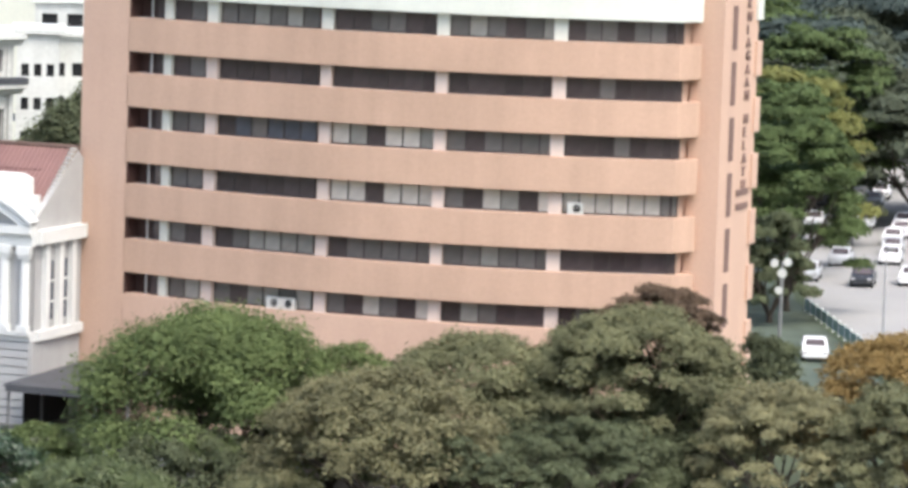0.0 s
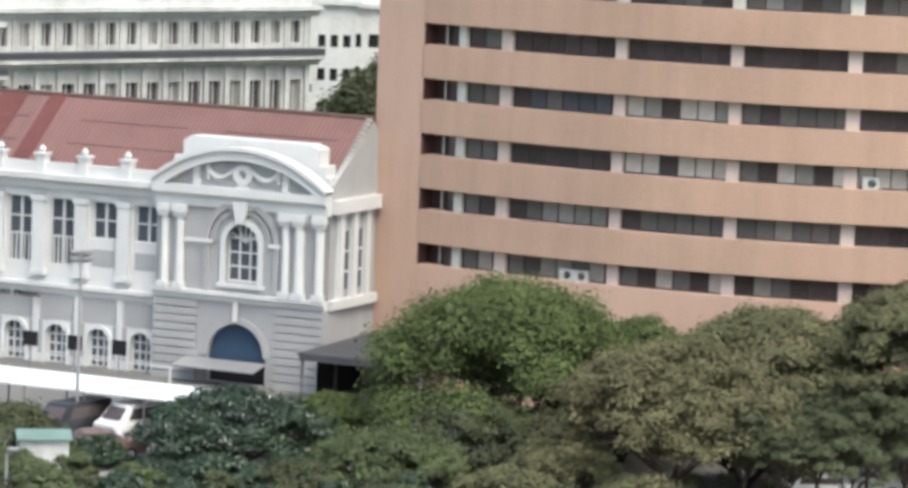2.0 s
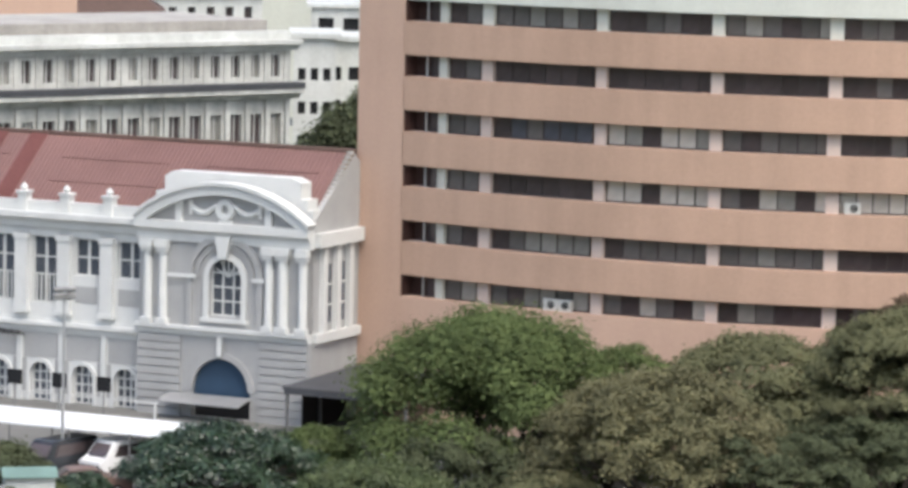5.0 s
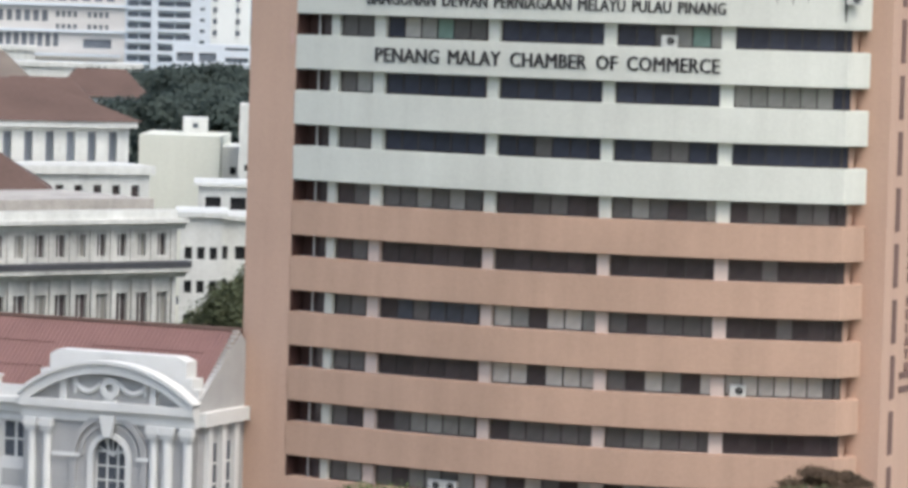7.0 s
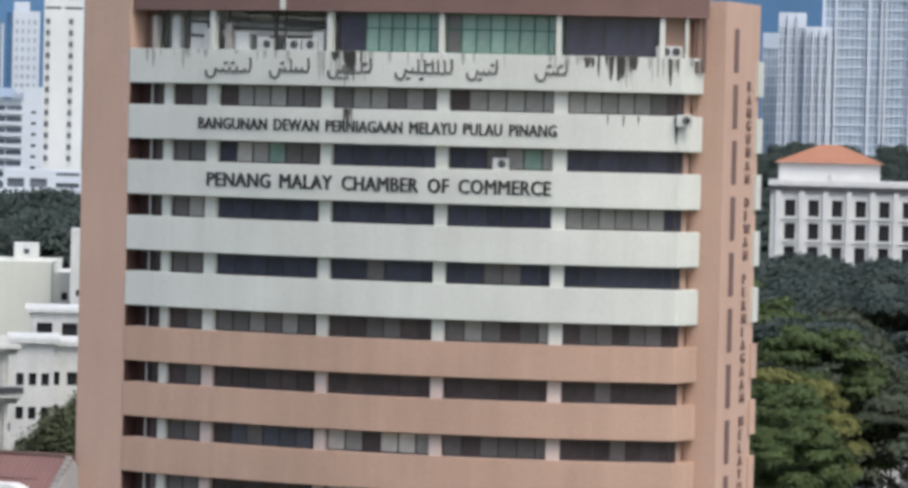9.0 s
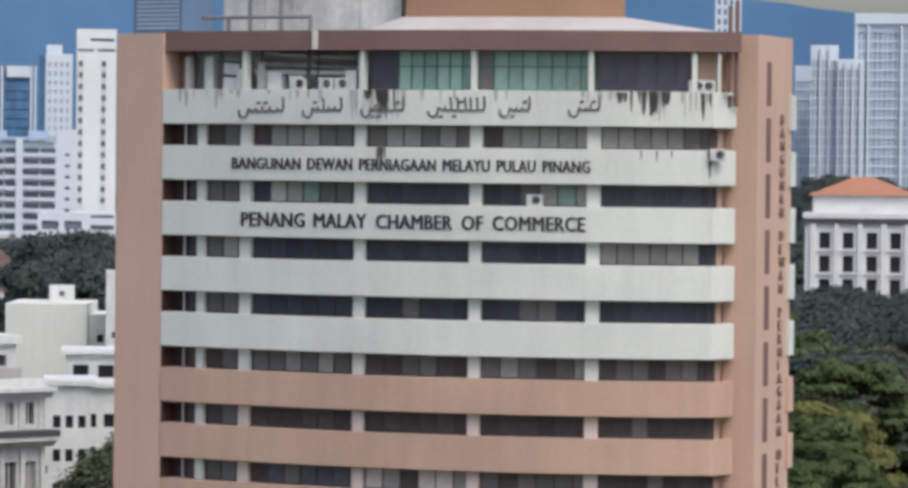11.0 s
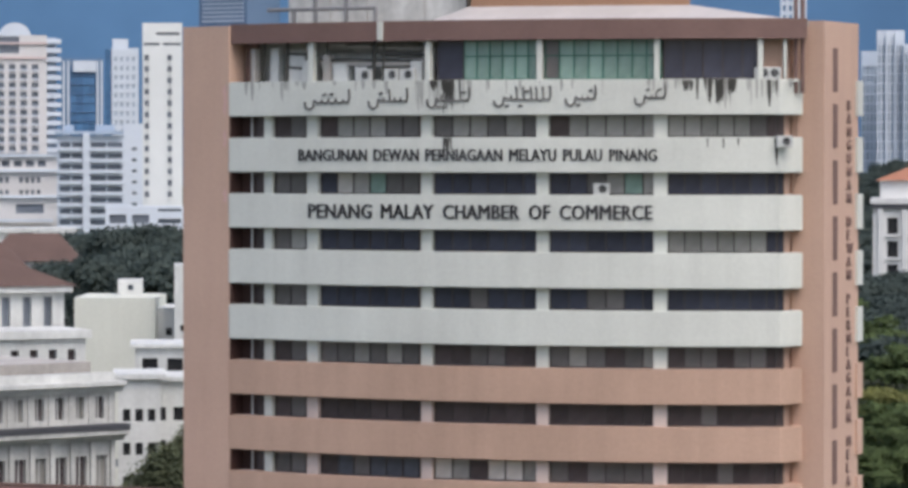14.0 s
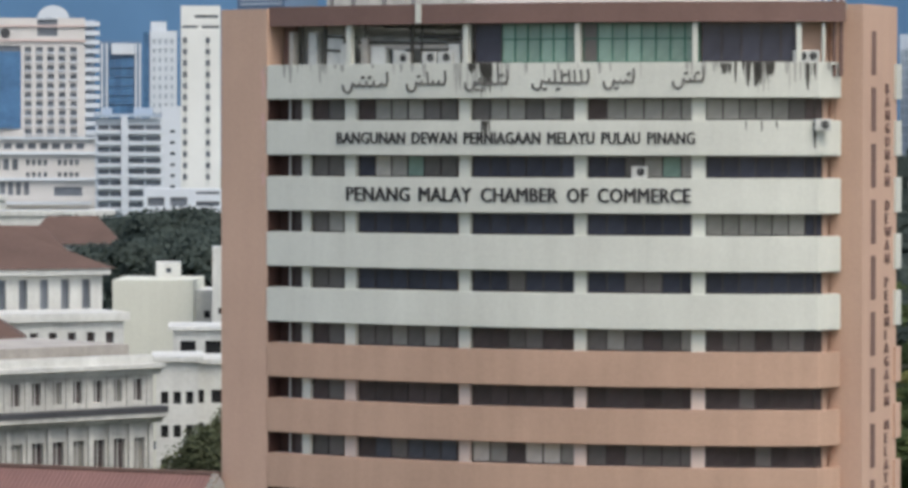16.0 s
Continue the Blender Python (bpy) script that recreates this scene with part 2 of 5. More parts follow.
def holed(bm, x0, x1, z0, z1, holes, y, depth):
    """A wall face at y with openings (xa, xb, za, zb) and their reveals going in by depth."""
    xs = sorted({x0, x1, *[h[0] for h in holes], *[h[1] for h in holes]})
    zs = sorted({z0, z1, *[h[2] for h in holes], *[h[3] for h in holes]})
    def quad(*c):
        bm.faces.new([bm.verts.new(q) for q in c])
    for a, b in zip(xs, xs[1:]):
        run = None
        for c, d in zip(zs, zs[1:]):
            mx, mz = (a + b) / 2, (c + d) / 2
            if any(h[0] < mx < h[1] and h[2] < mz < h[3] for h in holes):
                continue
            quad((a, y, c), (b, y, c), (b, y, d), (a, y, d))
    for a, b, c, d in holes:
        Y = y + depth
        quad((a, y, c), (a, Y, c), (a, Y, d), (a, y, d))
        quad((b, y, c), (b, y, d), (b, Y, d), (b, Y, c))
        quad((a, y, d), (a, Y, d), (b, Y, d), (b, y, d))
        quad((a, y, c), (b, y, c), (b, Y, c), (a, Y, c))

TOWER = Matrix.Translation((0, 233.918, 0)) @ Matrix.Rotation(-0.45842, 4, "Z")   # street grid: x along the front, y away from the street
def grid(u, w, z=0, turn=0):
    """A pose on the street grid: u along the fronts, w out towards the street."""
    return TOWER @ pose(u, -w, z, 0, 0, turn)
def polar(az, d, z=0, turn=None):
    """A pose at a bearing (degrees clockwise from +y) and distance; its -y side faces back unless turned."""
    a = radians(az)
    return pose(d * math.sin(a), d * math.cos(a), z, 0, 0, -az if turn is None else turn)

# the tower's front bends outwards in plan: x along the front is given by its bearing on the straight street line
T0 = 234.39
def bow(X):
    return T0 - 0.85 * X + 0.0143 * X * X
def front(u):
    """Place and inward direction on the bowed front for a distance u along it."""
    k = min(max(u, 0.0), 34.9)
    t = 0.8967 * k / (233.918 - 0.44252 * k)
    X = t * T0
    for _ in range(12):
        X = t * bow(X)
    slope = -0.85 + 0.0286 * X
    L = math.hypot(1, slope)
    tx, ty = 1 / L, slope / L
    return X + tx * (u - k), bow(X) + ty * (u - k) - T0, -ty, tx
def bend(me):
    for v in me.vertices:
        x, y, nx, ny = front(v.co.x)
        v.co.x, v.co.y = x + nx * v.co.y, y + ny * v.co.y
    return me
def cut(bm, step=1.2):
    xs = [v.co.x for v in bm.verts]
    x = math.floor(min(xs) / step) * step + step
    while x < max(xs) - 0.01:
        bmesh.ops.bisect_plane(bm, geom=bm.verts[:] + bm.edges[:] + bm.faces[:], plane_co=(x, 0, 0), plane_no=(1, 0, 0), dist=1e-5)
        x += step
    return bm
def tpart(name, bm, material, parent, label="", m=None):
    """A part of the tower, bent to its front."""
    if isinstance(bm, bpy.types.Mesh):
        me = bm
    else:
        if max(v.co.x for v in bm.verts) - min(v.co.x for v in bm.verts) > 1.6:
            cut(bm)
        me = done(bm, name, material)
    if m is not None:
        me.transform(m)
    return part(name, bend(me), None, parent, label)
def tpose(u, y, z, chord=1.0):
    """A pose on the bowed front, turned along the chord from u."""
    x0, y0, a, b = front(u)
    x1, y1, c, d = front(u + chord)
    p, q = Vector((x0 + a * y, y0 + b * y, z)), Vector((x1 + c * y, y1 + d * y, z))
    return Matrix.Translation(p) @ Matrix.Rotation(math.atan2(q.y - p.y, q.x - p.x), 4, "Z")
def lifted(d):
    """How much higher than the near street line things stand at distance d, for this eye level."""
    return 0.0269 * d - 6.3

# ---- ground ----
bm = bmesh.new()
n = 48
rr = [0, 60, 120, 180, 240, 300, 400, 600, 900, 1400, 2400, 4800]
vs = [[bm.verts.new((r * math.cos(2 * math.pi * i / n), r * math.sin(2 * math.pi * i / n), 0)) for i in range(n)] for r in rr[1:]]
c0 = bm.verts.new((0, 0, 0))
for i in range(n):
    bm.faces.new((c0, vs[0][i], vs[0][(i + 1) % n]))
    for a, b in zip(vs, vs[1:]):
        bm.faces.new((a[i], b[i], b[(i + 1) % n], a[(i + 1) % n]))
tagged(new("ground", done(bm, "ground", M["ground"])), "grass and bare earth ground under the town", "ground", kind="structure")

def flat(name, pts, z, material, label, category, thick=0.12):
    b = prism(bmesh.new(), pts, z - thick, z)
    return tagged(new(name, done(b, name, material)), label, category, kind="structure")
def gp(u, w):
    q = TOWER @ Vector((u, -w, 0))
    return (q.x, q.y)
flat("pavement_forecourt", [gp(-45, 27.5), gp(-1, 27.5), gp(6, 12), gp(6, 1.0), gp(-45, 1.0)], 0.06, M["paving"], "light concrete forecourt before the old building", "pavement")
flat("pavement_yard", [(-34, 193.8), (2.5, 190.2), (2.5, 204.0), (-6.0, 209.0), (-34, 217)], 0.045, M["pale_yard"], "pale stained concrete yard under low trees", "pavement", 0.03)
flat("road_front", [gp(6.5, 22), gp(75, 22), gp(75, 10), gp(6.5, 10)], 0.10, M["asphalt"], "worn grey asphalt street under the trees", "road", 0.05)
flat("road_avenue", [(49.6, 241.9), (79.1, 243.3), (90.8, 389.7), (100.0, 445.0), (78.0, 445.0), (67.3, 388.4), (57.3, 340.9), (51.5, 301.2)], 0.08, M["asphalt"], "pale wide asphalt avenue full of traffic", "road")
flat("verge_avenue", [(40.4, 247.6), (48.6, 247.9), (50.6, 301.2), (56.3, 340.8), (65.0, 385.4), (55.1, 387.8)], 0.14, M["verge"], "strip of green verge beside the avenue", "verge", 0.16)

# ---- office tower ----
tower = thing("office_tower", "salmon and white office tower with a bowed banded front", "office tower", Matrix.Translation((0, T0, 0)))
def zt(r):
    return 40.6 - 3.2 * r
def band_mesh(z0, z1, material):
    b = bmesh.new()
    out = [(-0.12, 0.0), (33.35, 0.0), (34.85, 1.15), (34.85, 2.6), (34.3, 2.6), (34.3, 1.35), (33.2, 0.45), (-0.12, 0.45)]
    prism(b, out, z0, z1)
    bmesh.ops.bevel(b, geom=[e for e in b.edges if abs(e.verts[0].co.z - e.verts[1].co.z) < 1e-4], offset=0.05, segments=2, affect="EDGES")
    return b
BANDS = {}
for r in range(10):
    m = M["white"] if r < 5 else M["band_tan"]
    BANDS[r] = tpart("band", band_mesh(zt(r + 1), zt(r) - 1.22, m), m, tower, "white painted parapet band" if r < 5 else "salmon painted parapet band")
tpart("base_wall", prism(bmesh.new(), [(-0.12, 0.0), (33.35, 0.0), (34.85, 1.15), (34.85, 2.3), (-0.12, 2.3)], 0, zt(10) - 1.22), M["tan"], tower, "salmon painted lower wall")
tpart("end_pier", bx(-3.55, -0.05, 0.0, 8.0, 0, 42.62), M["tan"], tower, "plain salmon end pier")
tpart("core", bx(1.05, 34.05, 1.25, 8.0, 0, 39.2), M["tan"], tower)
tpart("core", bx(12.5, 34.05, 1.25, 8.0, 39.2, 42.3), M["tan"], tower)
tpart("back_wall", bx(-0.05, 34.5, 2.2, 8.0, 0, 42.3), M["tan"], tower)
PIER = Matrix.Translation((32.87, -11.39, 0)) @ Matrix.Rotation(-0.45842, 4, "Z")
def ppart(name, bm, material, label="", m=None):
    """A part of the stair pier at the tower's end, which stands at its own angle."""
    me = bm if isinstance(bm, bpy.types.Mesh) else done(bm, name, material)
    me.transform(PIER @ Matrix.Translation((-35.10, -2.2, 0)) @ (m or Matrix.Identity(4)))
    return part(name, me, None, tower, label)
ppart("stair_pier", bx(33.2, 35.10, 2.2, 8.45, 0, 42.62), M["tan"], "salmon end pier with slot windows")
slab = tpart("floor_slab", bx(0.0, 34.4, 0.3, 2.2, zt(0) - 1.35, zt(0) - 1.22), M["white"], tower)
for r in range(1, 11):
    tpart("floor_slab", bx(0.0, 33.1, 0.45, 1.3, zt(r) - 1.45, zt(r) - 1.23), M["white"] if r < 6 else M["pillar_pink"], tower)
    tpart("head_slab", bx(0.0, 33.1, 0.45, 1.3, zt(r) + 0.02, zt(r) + 0.2), M["white"] if r < 6 else M["pillar_pink"], tower)
PIL = [(4.61, 5.30), (11.80, 12.48), (18.90, 19.63), (25.96, 26.78)]
for r in range(1, 11):
    for a, b in PIL:
        tpart("pillar", bx(a, b, 0.46, 1.3, zt(r) - 1.22, zt(r) + 0.02), M["white"] if r < 6 else M["pillar_pink"], tower)
    # maroon panels added over the salmon return and back wall to darken the recess
    tpart("recess_panel", bx(-0.045, 0.03, 0.03, 1.09, zt(r) - 1.22, zt(r) + 0.02), M["maroon"], tower, "dark maroon panel added to darken the recess")
    tpart("pillar", bx(1.86, 2.36, 0.50, 1.3, zt(r) - 1.22, zt(r) + 0.02), M["white"], tower, "narrow white pillar")
    tpart("recess_panel", bx(-0.05, 1.06, 1.1, 1.24, zt(r) - 1.22, zt(r) + 0.1), M["maroon"], tower, "dark maroon panel added to darken the recess")
    tpart("window_post", bx(33.2, 33.34, 0.70, 1.24, zt(r) - 1.22, zt(r) + 0.02), M["frame"], tower, "dark bronze end post")
    tpart("downpipe", tube(bmesh.new(), (1.05, 0.55, zt(r) - 1.22), (1.05, 0.55, zt(r) + 0.05), 0.06), M["aluminium"], tower)

# windows: one letter a pane (d dark, m curtained, g grey, l cream, b blue, k black)
PANE = {"d": "dark_glass", "m": "mid", "g": "grey", "l": "light", "b": "blue", "t": "green", "n": "navy"}
ROWS_OF_WINDOWS = {
    1: ("dm", "dgggmm", "mggmgm", "dggggg", "gggggmd"), 2: ("mm", "dlgtmm", "dddddd", "ddmgtg", "ddddddd"),
    3: ("mg", "dddddd", "dddddd", "dddddd", "ggggggd"), 4: ("mm", "dddddd", "ddmddd", "ddmmdd", "ddddddd"),
    5: ("dm", "mmgmgm", "ddmmdd", "mgmdmg", "dmmdmmd"), 6: ("dm", "dddddd", "dddddd", "dddddd", "ddmdddd"),
    7: ("mm", "dbmbbb", "lgdllg", "mdmmmm", "dddmddd"), 8: ("mm", "dddddd", "lldlll", "mdlgdl", "llllllm"),
    9: ("md", "dmgggg", "dmmmmm", "mmgmmm", "ddddddd"), 10: ("mg", "mdggmg", "mdlmdl", "dgmddd", "dmddddd"),
}
BAYS = [(2.36, 4.61), (5.30, 11.80), (12.48, 18.90), (19.63, 25.96), (26.78, 33.2)]
def frame_mesh(w, count, h, material, rail=False):
    b = bmesh.new()
    box(b, 0, w, 0, 0.08, 0, 0.07), box(b, 0, w, 0, 0.08, h - 0.07, h)
    for i in range(count + 1):
        x = i * (w - 0.07) / count
        box(b, x, x + 0.07, 0.003, 0.077, 0.07, h - 0.07)
    if rail:
        box(b, 0.07, w - 0.07, 0.01, 0.07, h * 0.58, h * 0.58 + 0.07)
    return done(b, "window", material)
FRAMES, PANES = {}, {}
def window_row(z, h, bays, patterns, fm, y=0.80, rail=False, parent=None):
    y -= 0.05
    for (a, b), pat in zip(bays, patterns):
        w, k = b - a, len(pat)
        key = (round(w, 3), k, round(h, 2), fm, rail)
        if key not in FRAMES:
            FRAMES[key] = frame_mesh(w, k, h, M[fm], rail)
        fr = part("window", FRAMES[key], None, parent or tower)
        fr.matrix_local = tpose(a, y, z, w)
        for i, c in enumerate(pat):
            pk = (round(w / k, 3), round(h, 2), c)
            if pk not in PANES:
                PANES[pk] = done(bx(0.03, (w - 0.07) / k + 0.04, 0.05, 0.07, 0.04, h - 0.04), "pane", M[PANE[c]])
            pn = part("pane", PANES[pk], None, fr)
            pn.location = (i * (w - 0.07) / k, 0, 0)
for r, pats in ROWS_OF_WINDOWS.items():
    if r in (2, 3, 4):
        pats = tuple(p.replace("d", "n") for p in pats)
    window_row(zt(r) - 1.22, 1.24, BAYS, pats, "frame")
    window_row(zt(r) - 1.22, 1.24, [(1.12, 1.86)], ("d",), "frame")

# top storey
top0, top1 = zt(0) - 1.22, 41.6
window_row(top0, top1 - top0, [(12.62, 14.3)], ("n",), "frame", 0.84)
window_row(top0, top1 - top0, [(14.3, 18.9), (19.3, 25.9)], ("tttttt", "mttttttt"), "teal", 0.84, True)
window_row(top0, top1 - top0, [(26.5, 32.0)], ("nnnnn",), "frame", 0.84)
for a in (4.75, 12.1, 18.95, 26.0, 32.1, 33.6):
    tpart("pillar", bx(a, a + (0.30 if a < 33 else 0.15), 0.35, 0.8, top0, 41.62), M["white"], tower, "slim white post")
tpart("roof_beam", bx(-0.04, 34.9, 0.15, 1.2, 41.6, 42.72), M["brown"], tower, "brown roof fascia beam")
tpart("spout", bx(9.3, 9.6, 0.02, 0.2, 41.65, 42.7), M["white"], tower, "white rain spout")
tpart("roof_deck", bx(-2.9, 35.0, 0.3, 7.9, 42.3, 42.64), M["concrete"], tower)

# slot windows and wall letters of the end wall
z = 41.15
while z > 6:
    ppart("slot_window", bx(35.08, 35.13, 3.72, 4.52, z - 2.45, z), M["brown"], "tall dark slot window")
    z -= 3.13
for k, (zz, x1) in enumerate(((14.9, 0.0), (14.1, 0.0))):
    ppart("wall_bar", bx(35.10, 35.16, 5.4, 7.6, zz - 0.18, zz + 0.18), M["brown"])
for r in range(0, 11):
    m = M["white"] if r < 5 else M["tan"]
    zz = zt(r + 1) if r < 10 else 0.0
    ppart("side_band", bx(34.9, 35.25, 7.9, 8.9, zz, zt(r) - 1.22), m)
    tpart("side_band", bx(-3.68, -3.4, 1.2, 4.0, zz, zt(r) - 1.22), m, tower)

# the pier's left side in shade, painted as notched dark brown blocks
for k in range(6):
    tpart("edge_trim", bx(-3.86, -3.56, 0.35, 1.15, 2.6 * k, 2.6 * k + 2.1), M["brown"], tower, "dark brown block painted as the pier's shaded side")
    tpart("edge_trim", bx(-3.72, -3.56, 0.35, 1.15, 2.6 * k + 2.1, 2.6 * k + 2.6), M["brown"], tower)

def lettering(text, size, depth, material, spacing=1.0, bold=0.036):
    """Letters as a mesh, thickened sideways by laying three shallow casts beside one another."""
    c = bpy.data.curves.new("lettering", "FONT")
    c.body, c.size, c.extrude, c.space_character, c.resolution_u = text, size, depth, spacing, 2
    o = bpy.data.objects.new("lettering", c)
    b = bmesh.new()
    for dx, dy, dz in ((0, 0, 0), (-bold, 0.006, -0.004), (bold, -0.006, 0.004)):
        me = bpy.data.meshes.new_from_object(o)
        me.transform(Matrix.Translation((dx * size, dy * size, dz)))
        b.from_mesh(me)
        bpy.data.meshes.remove(me)
    bpy.data.objects.remove(o)
    me = bpy.data.meshes.new("lettering")
    b.to_mesh(me), b.free()
    me.materials.append(material)
    co = np.empty(len(me.vertices) * 3)
    me.vertices.foreach_get("co", co)
    co = co.reshape(-1, 3)
    return me, co[:, 0].min(), co[:, 0].max(), co[:, 1].max()
def sign_line(words, u0, u1, z0, height, parent):
    """Words in a row from u0 to u1 on the band's face."""
    made = [lettering(w, 1.0, 0.05, M["letter"], 1.05) for w in words]
    gap = 0.55
    total = sum(b - a for _, a, b, _ in made) + gap * (len(words) - 1)
    k = (u1 - u0) / total
    x = u0
    for (me, a, b, h), w in zip(made, words):
        o = tpart("lettering", me, None, parent, "dark raised letters", m=Matrix.Translation((x - a * k, -0.02, z0)) @ Matrix.Rotation(radians(90), 4, "X") @ Matrix.Diagonal((k, height / h, 0.6, 1)))
        x += (b - a + gap) * k
sign_line("PENANG MALAY CHAMBER OF COMMERCE".split(), 5.0, 25.95, 31.62, 0.80, BANDS[2])
sign_line("BANGUNAN DEWAN PERNIAGAAN MELAYU PULAU PINANG".split(), 4.4, 26.2, 34.86, 0.66, BANDS[1])
zz = 38.3
for word in "BANGUNAN DEWAN PERNIAGAAN MELAYU".split():
    for ch in word:
        me, a, b, h = lettering(ch, 0.82, 0.04, M["brown"])
        ppart("lettering", me, None, "brown raised letter", Matrix.Translation((35.13, 6.2, zz - 0.6)) @ Matrix.Rotation(radians(90), 4, "Z") @ Matrix.Rotation(radians(90), 4, "X") @ Matrix.Diagonal((1.3, 1, 1, 1)))
        zz -= 0.745
    zz -= 0.6

# ---- trees ----
def crown_mesh(name, seed, R, H, leaves, leaf, material, lobes=60, ragged=0.02, pad=0.45, size=(0.13, 0.24), blunt=2.3):
    """Leaf sprays on pads spread over a dome; R crown radius, H crown height, pad how thick a pad is to its width, origin at the crown's foot."""
    g = np.random.default_rng(seed)
    a = np.arange(lobes) * 2.39996 + g.uniform(-0.35, 0.35, lobes)
    f = np.sqrt((np.arange(lobes) + 0.5) / lobes) * g.uniform(0.9, 1.06, lobes)
    dome = np.clip(1 - f ** blunt, 0, 1) ** 0.62
    low = np.where(g.uniform(size=lobes) < 0.22, g.uniform(0.35, 0.75, lobes), 1.0)
    cz = H * (0.08 + 0.82 * dome * low * g.uniform(0.93, 1.07, lobes))
    cen = np.stack([R * 0.88 * f * np.cos(a), R * 0.88 * f * np.sin(a), cz], 1)
    wide = g.uniform(size[0], size[1], lobes)
    lr = np.stack([R * wide, R * wide * g.uniform(0.7, 1.1, lobes), R * wide * pad], 1)
    share = wide ** 2 / (wide ** 2).sum()
    which = g.choice(lobes, leaves, p=share)
    d = g.normal(size=(leaves, 3)); d /= np.linalg.norm(d, axis=1)[:, None]
    d[:, 2] = np.where(d[:, 2] < -0.2, -d[:, 2], d[:, 2])
    bumps = 1 + 0.22 * np.sin(5 * np.arctan2(d[:, 1], d[:, 0]) + which) * np.cos(3 * d[:, 2] + which * 1.7)
    p = cen[which] + d * lr[which] * (bumps * g.normal(0.96, 0.09, leaves))[:, None]
    tuft = g.normal(size=(leaves // 20 + 1, 3)) * R * ragged
    p += tuft[g.integers(0, len(tuft), leaves)]
    nrm = d * 0.8 + g.normal(size=(leaves, 3)) * 0.28 + np.array([0, 0, 0.45]); nrm /= np.linalg.norm(nrm, axis=1)[:, None]
    t = np.cross(nrm, g.normal(size=(leaves, 3))); t /= np.linalg.norm(t, axis=1)[:, None]
    b = np.cross(nrm, t)
    s = leaf * g.uniform(0.6, 1.4, leaves)[:, None]
    v = np.stack([p - t * s, p - b * s * 0.6 + nrm * s * 0.2, p + t * s, p + b * s * 0.6 + nrm * s * 0.2], 1).reshape(-1, 3)
    q = np.arange(leaves * 4).reshape(-1, 4)
    me = bpy.data.meshes.new(name)
    me.from_pydata(v.tolist(), [], q.tolist())
    me.materials.append(material)
    return me
def tree(name, label, x, y, height, R, material, seed, leaves=9000, leaf=0.24, crown_foot=0.1, group="trees", lobes=60, trunk=0.28, ragged=0.02, pad=0.45, size=(0.13, 0.24), blunt=2.3):
    g = random.Random(seed)
    t = thing(name, label, "tree", pose(x, y, 0, 0, 0, g.uniform(0, 360)), group)
    foot = height * crown_foot
    b = bmesh.new()
    tube(b, (0, 0, -0.1), (0.1, 0, foot * 0.6), trunk, trunk * 0.75)
    for k in range(7):
        an = k * 2 * math.pi / 7 + g.uniform(-0.3, 0.3)
        q = (0.1 + R * 0.28 * math.cos(an), R * 0.28 * math.sin(an), foot * 0.6 + height * 0.22)
        tube(b, (0.1, 0, foot * 0.55), q, trunk * 0.5, trunk * 0.3, 6)
        for s in (-0.5, 0.0, 0.5):
            tube(b, q, (R * 0.66 * math.cos(an + s), R * 0.66 * math.sin(an + s), foot + (height - foot) * g.uniform(0.35, 0.62)), trunk * 0.3, trunk * 0.07, 5)
    part("trunk", b, M["bark"], t)
    c = part("crown", crown_mesh("crown", seed, R, height - foot, leaves, leaf, material, lobes, ragged, pad, size, blunt), None, t)
    c.location = (0, 0, foot)
    return t
tree("tree", "broad bright green ragged tree before the office tower", 5.1, 209.5, 8.9, 8.1, LEAF["green"], 11, 66000, 0.115, 0.08, lobes=85, ragged=0.045, pad=0.8, size=(0.06, 0.21), blunt=3.2)
tree("tree", "olive green spreading tree with a domed open crown", 13.2, 200.6, 7.9, 7.7, LEAF["olive"], 12, 46000, 0.105, 0.16, lobes=170, pad=0.42, ragged=0.028, size=(0.05, 0.13))
tree("tree", "green domed tree close to the tower wall", 19.6, 213, 8.0, 8.0, LEAF["dome"], 13, 54000, 0.11, 0.12, lobes=150, pad=0.45, ragged=0.025, size=(0.06, 0.15), blunt=3.0)
tree("tree", "tall domed grey green tree by the tower corner", 26.9, 208.6, 10.3, 6.9, LEAF["dome"], 14, 58000, 0.105, 0.14, lobes=150, pad=0.42, ragged=0.025, size=(0.06, 0.16), blunt=2.8)
tree("tree", "flat-crowned russet tree behind the domed one", 28.8, 214.8, 10.7, 4.0, LEAF["russet"], 15, 15000, 0.11, 0.6, lobes=34, pad=0.35)
tree("tree", "small dark tree at the tower corner", 34.2, 211.4, 9.1, 2.4, LEAF["dark"], 22, 12000, 0.105, 0.2, lobes=34, ragged=0.06, pad=0.8)
tree("tree", "dark green tree in the shade between domed trees", 25.2, 203.0, 5.0, 4.4, LEAF["dark"], 23, 20000, 0.105, 0.2)
tree("tree", "olive green rounded street tree with pale tips", 33.2, 200.4, 7.7, 5.0, LEAF["olive"], 16, 36000, 0.10, 0.15, lobes=120, pad=0.42, ragged=0.025, size=(0.06, 0.16), blunt=2.8)
tree("tree", "tree with yellow orange blossom", 39.6, 205, 10.0, 5.6, LEAF["orange"], 17, 32000, 0.105, lobes=120, pad=0.45, ragged=0.025, size=(0.06, 0.16))
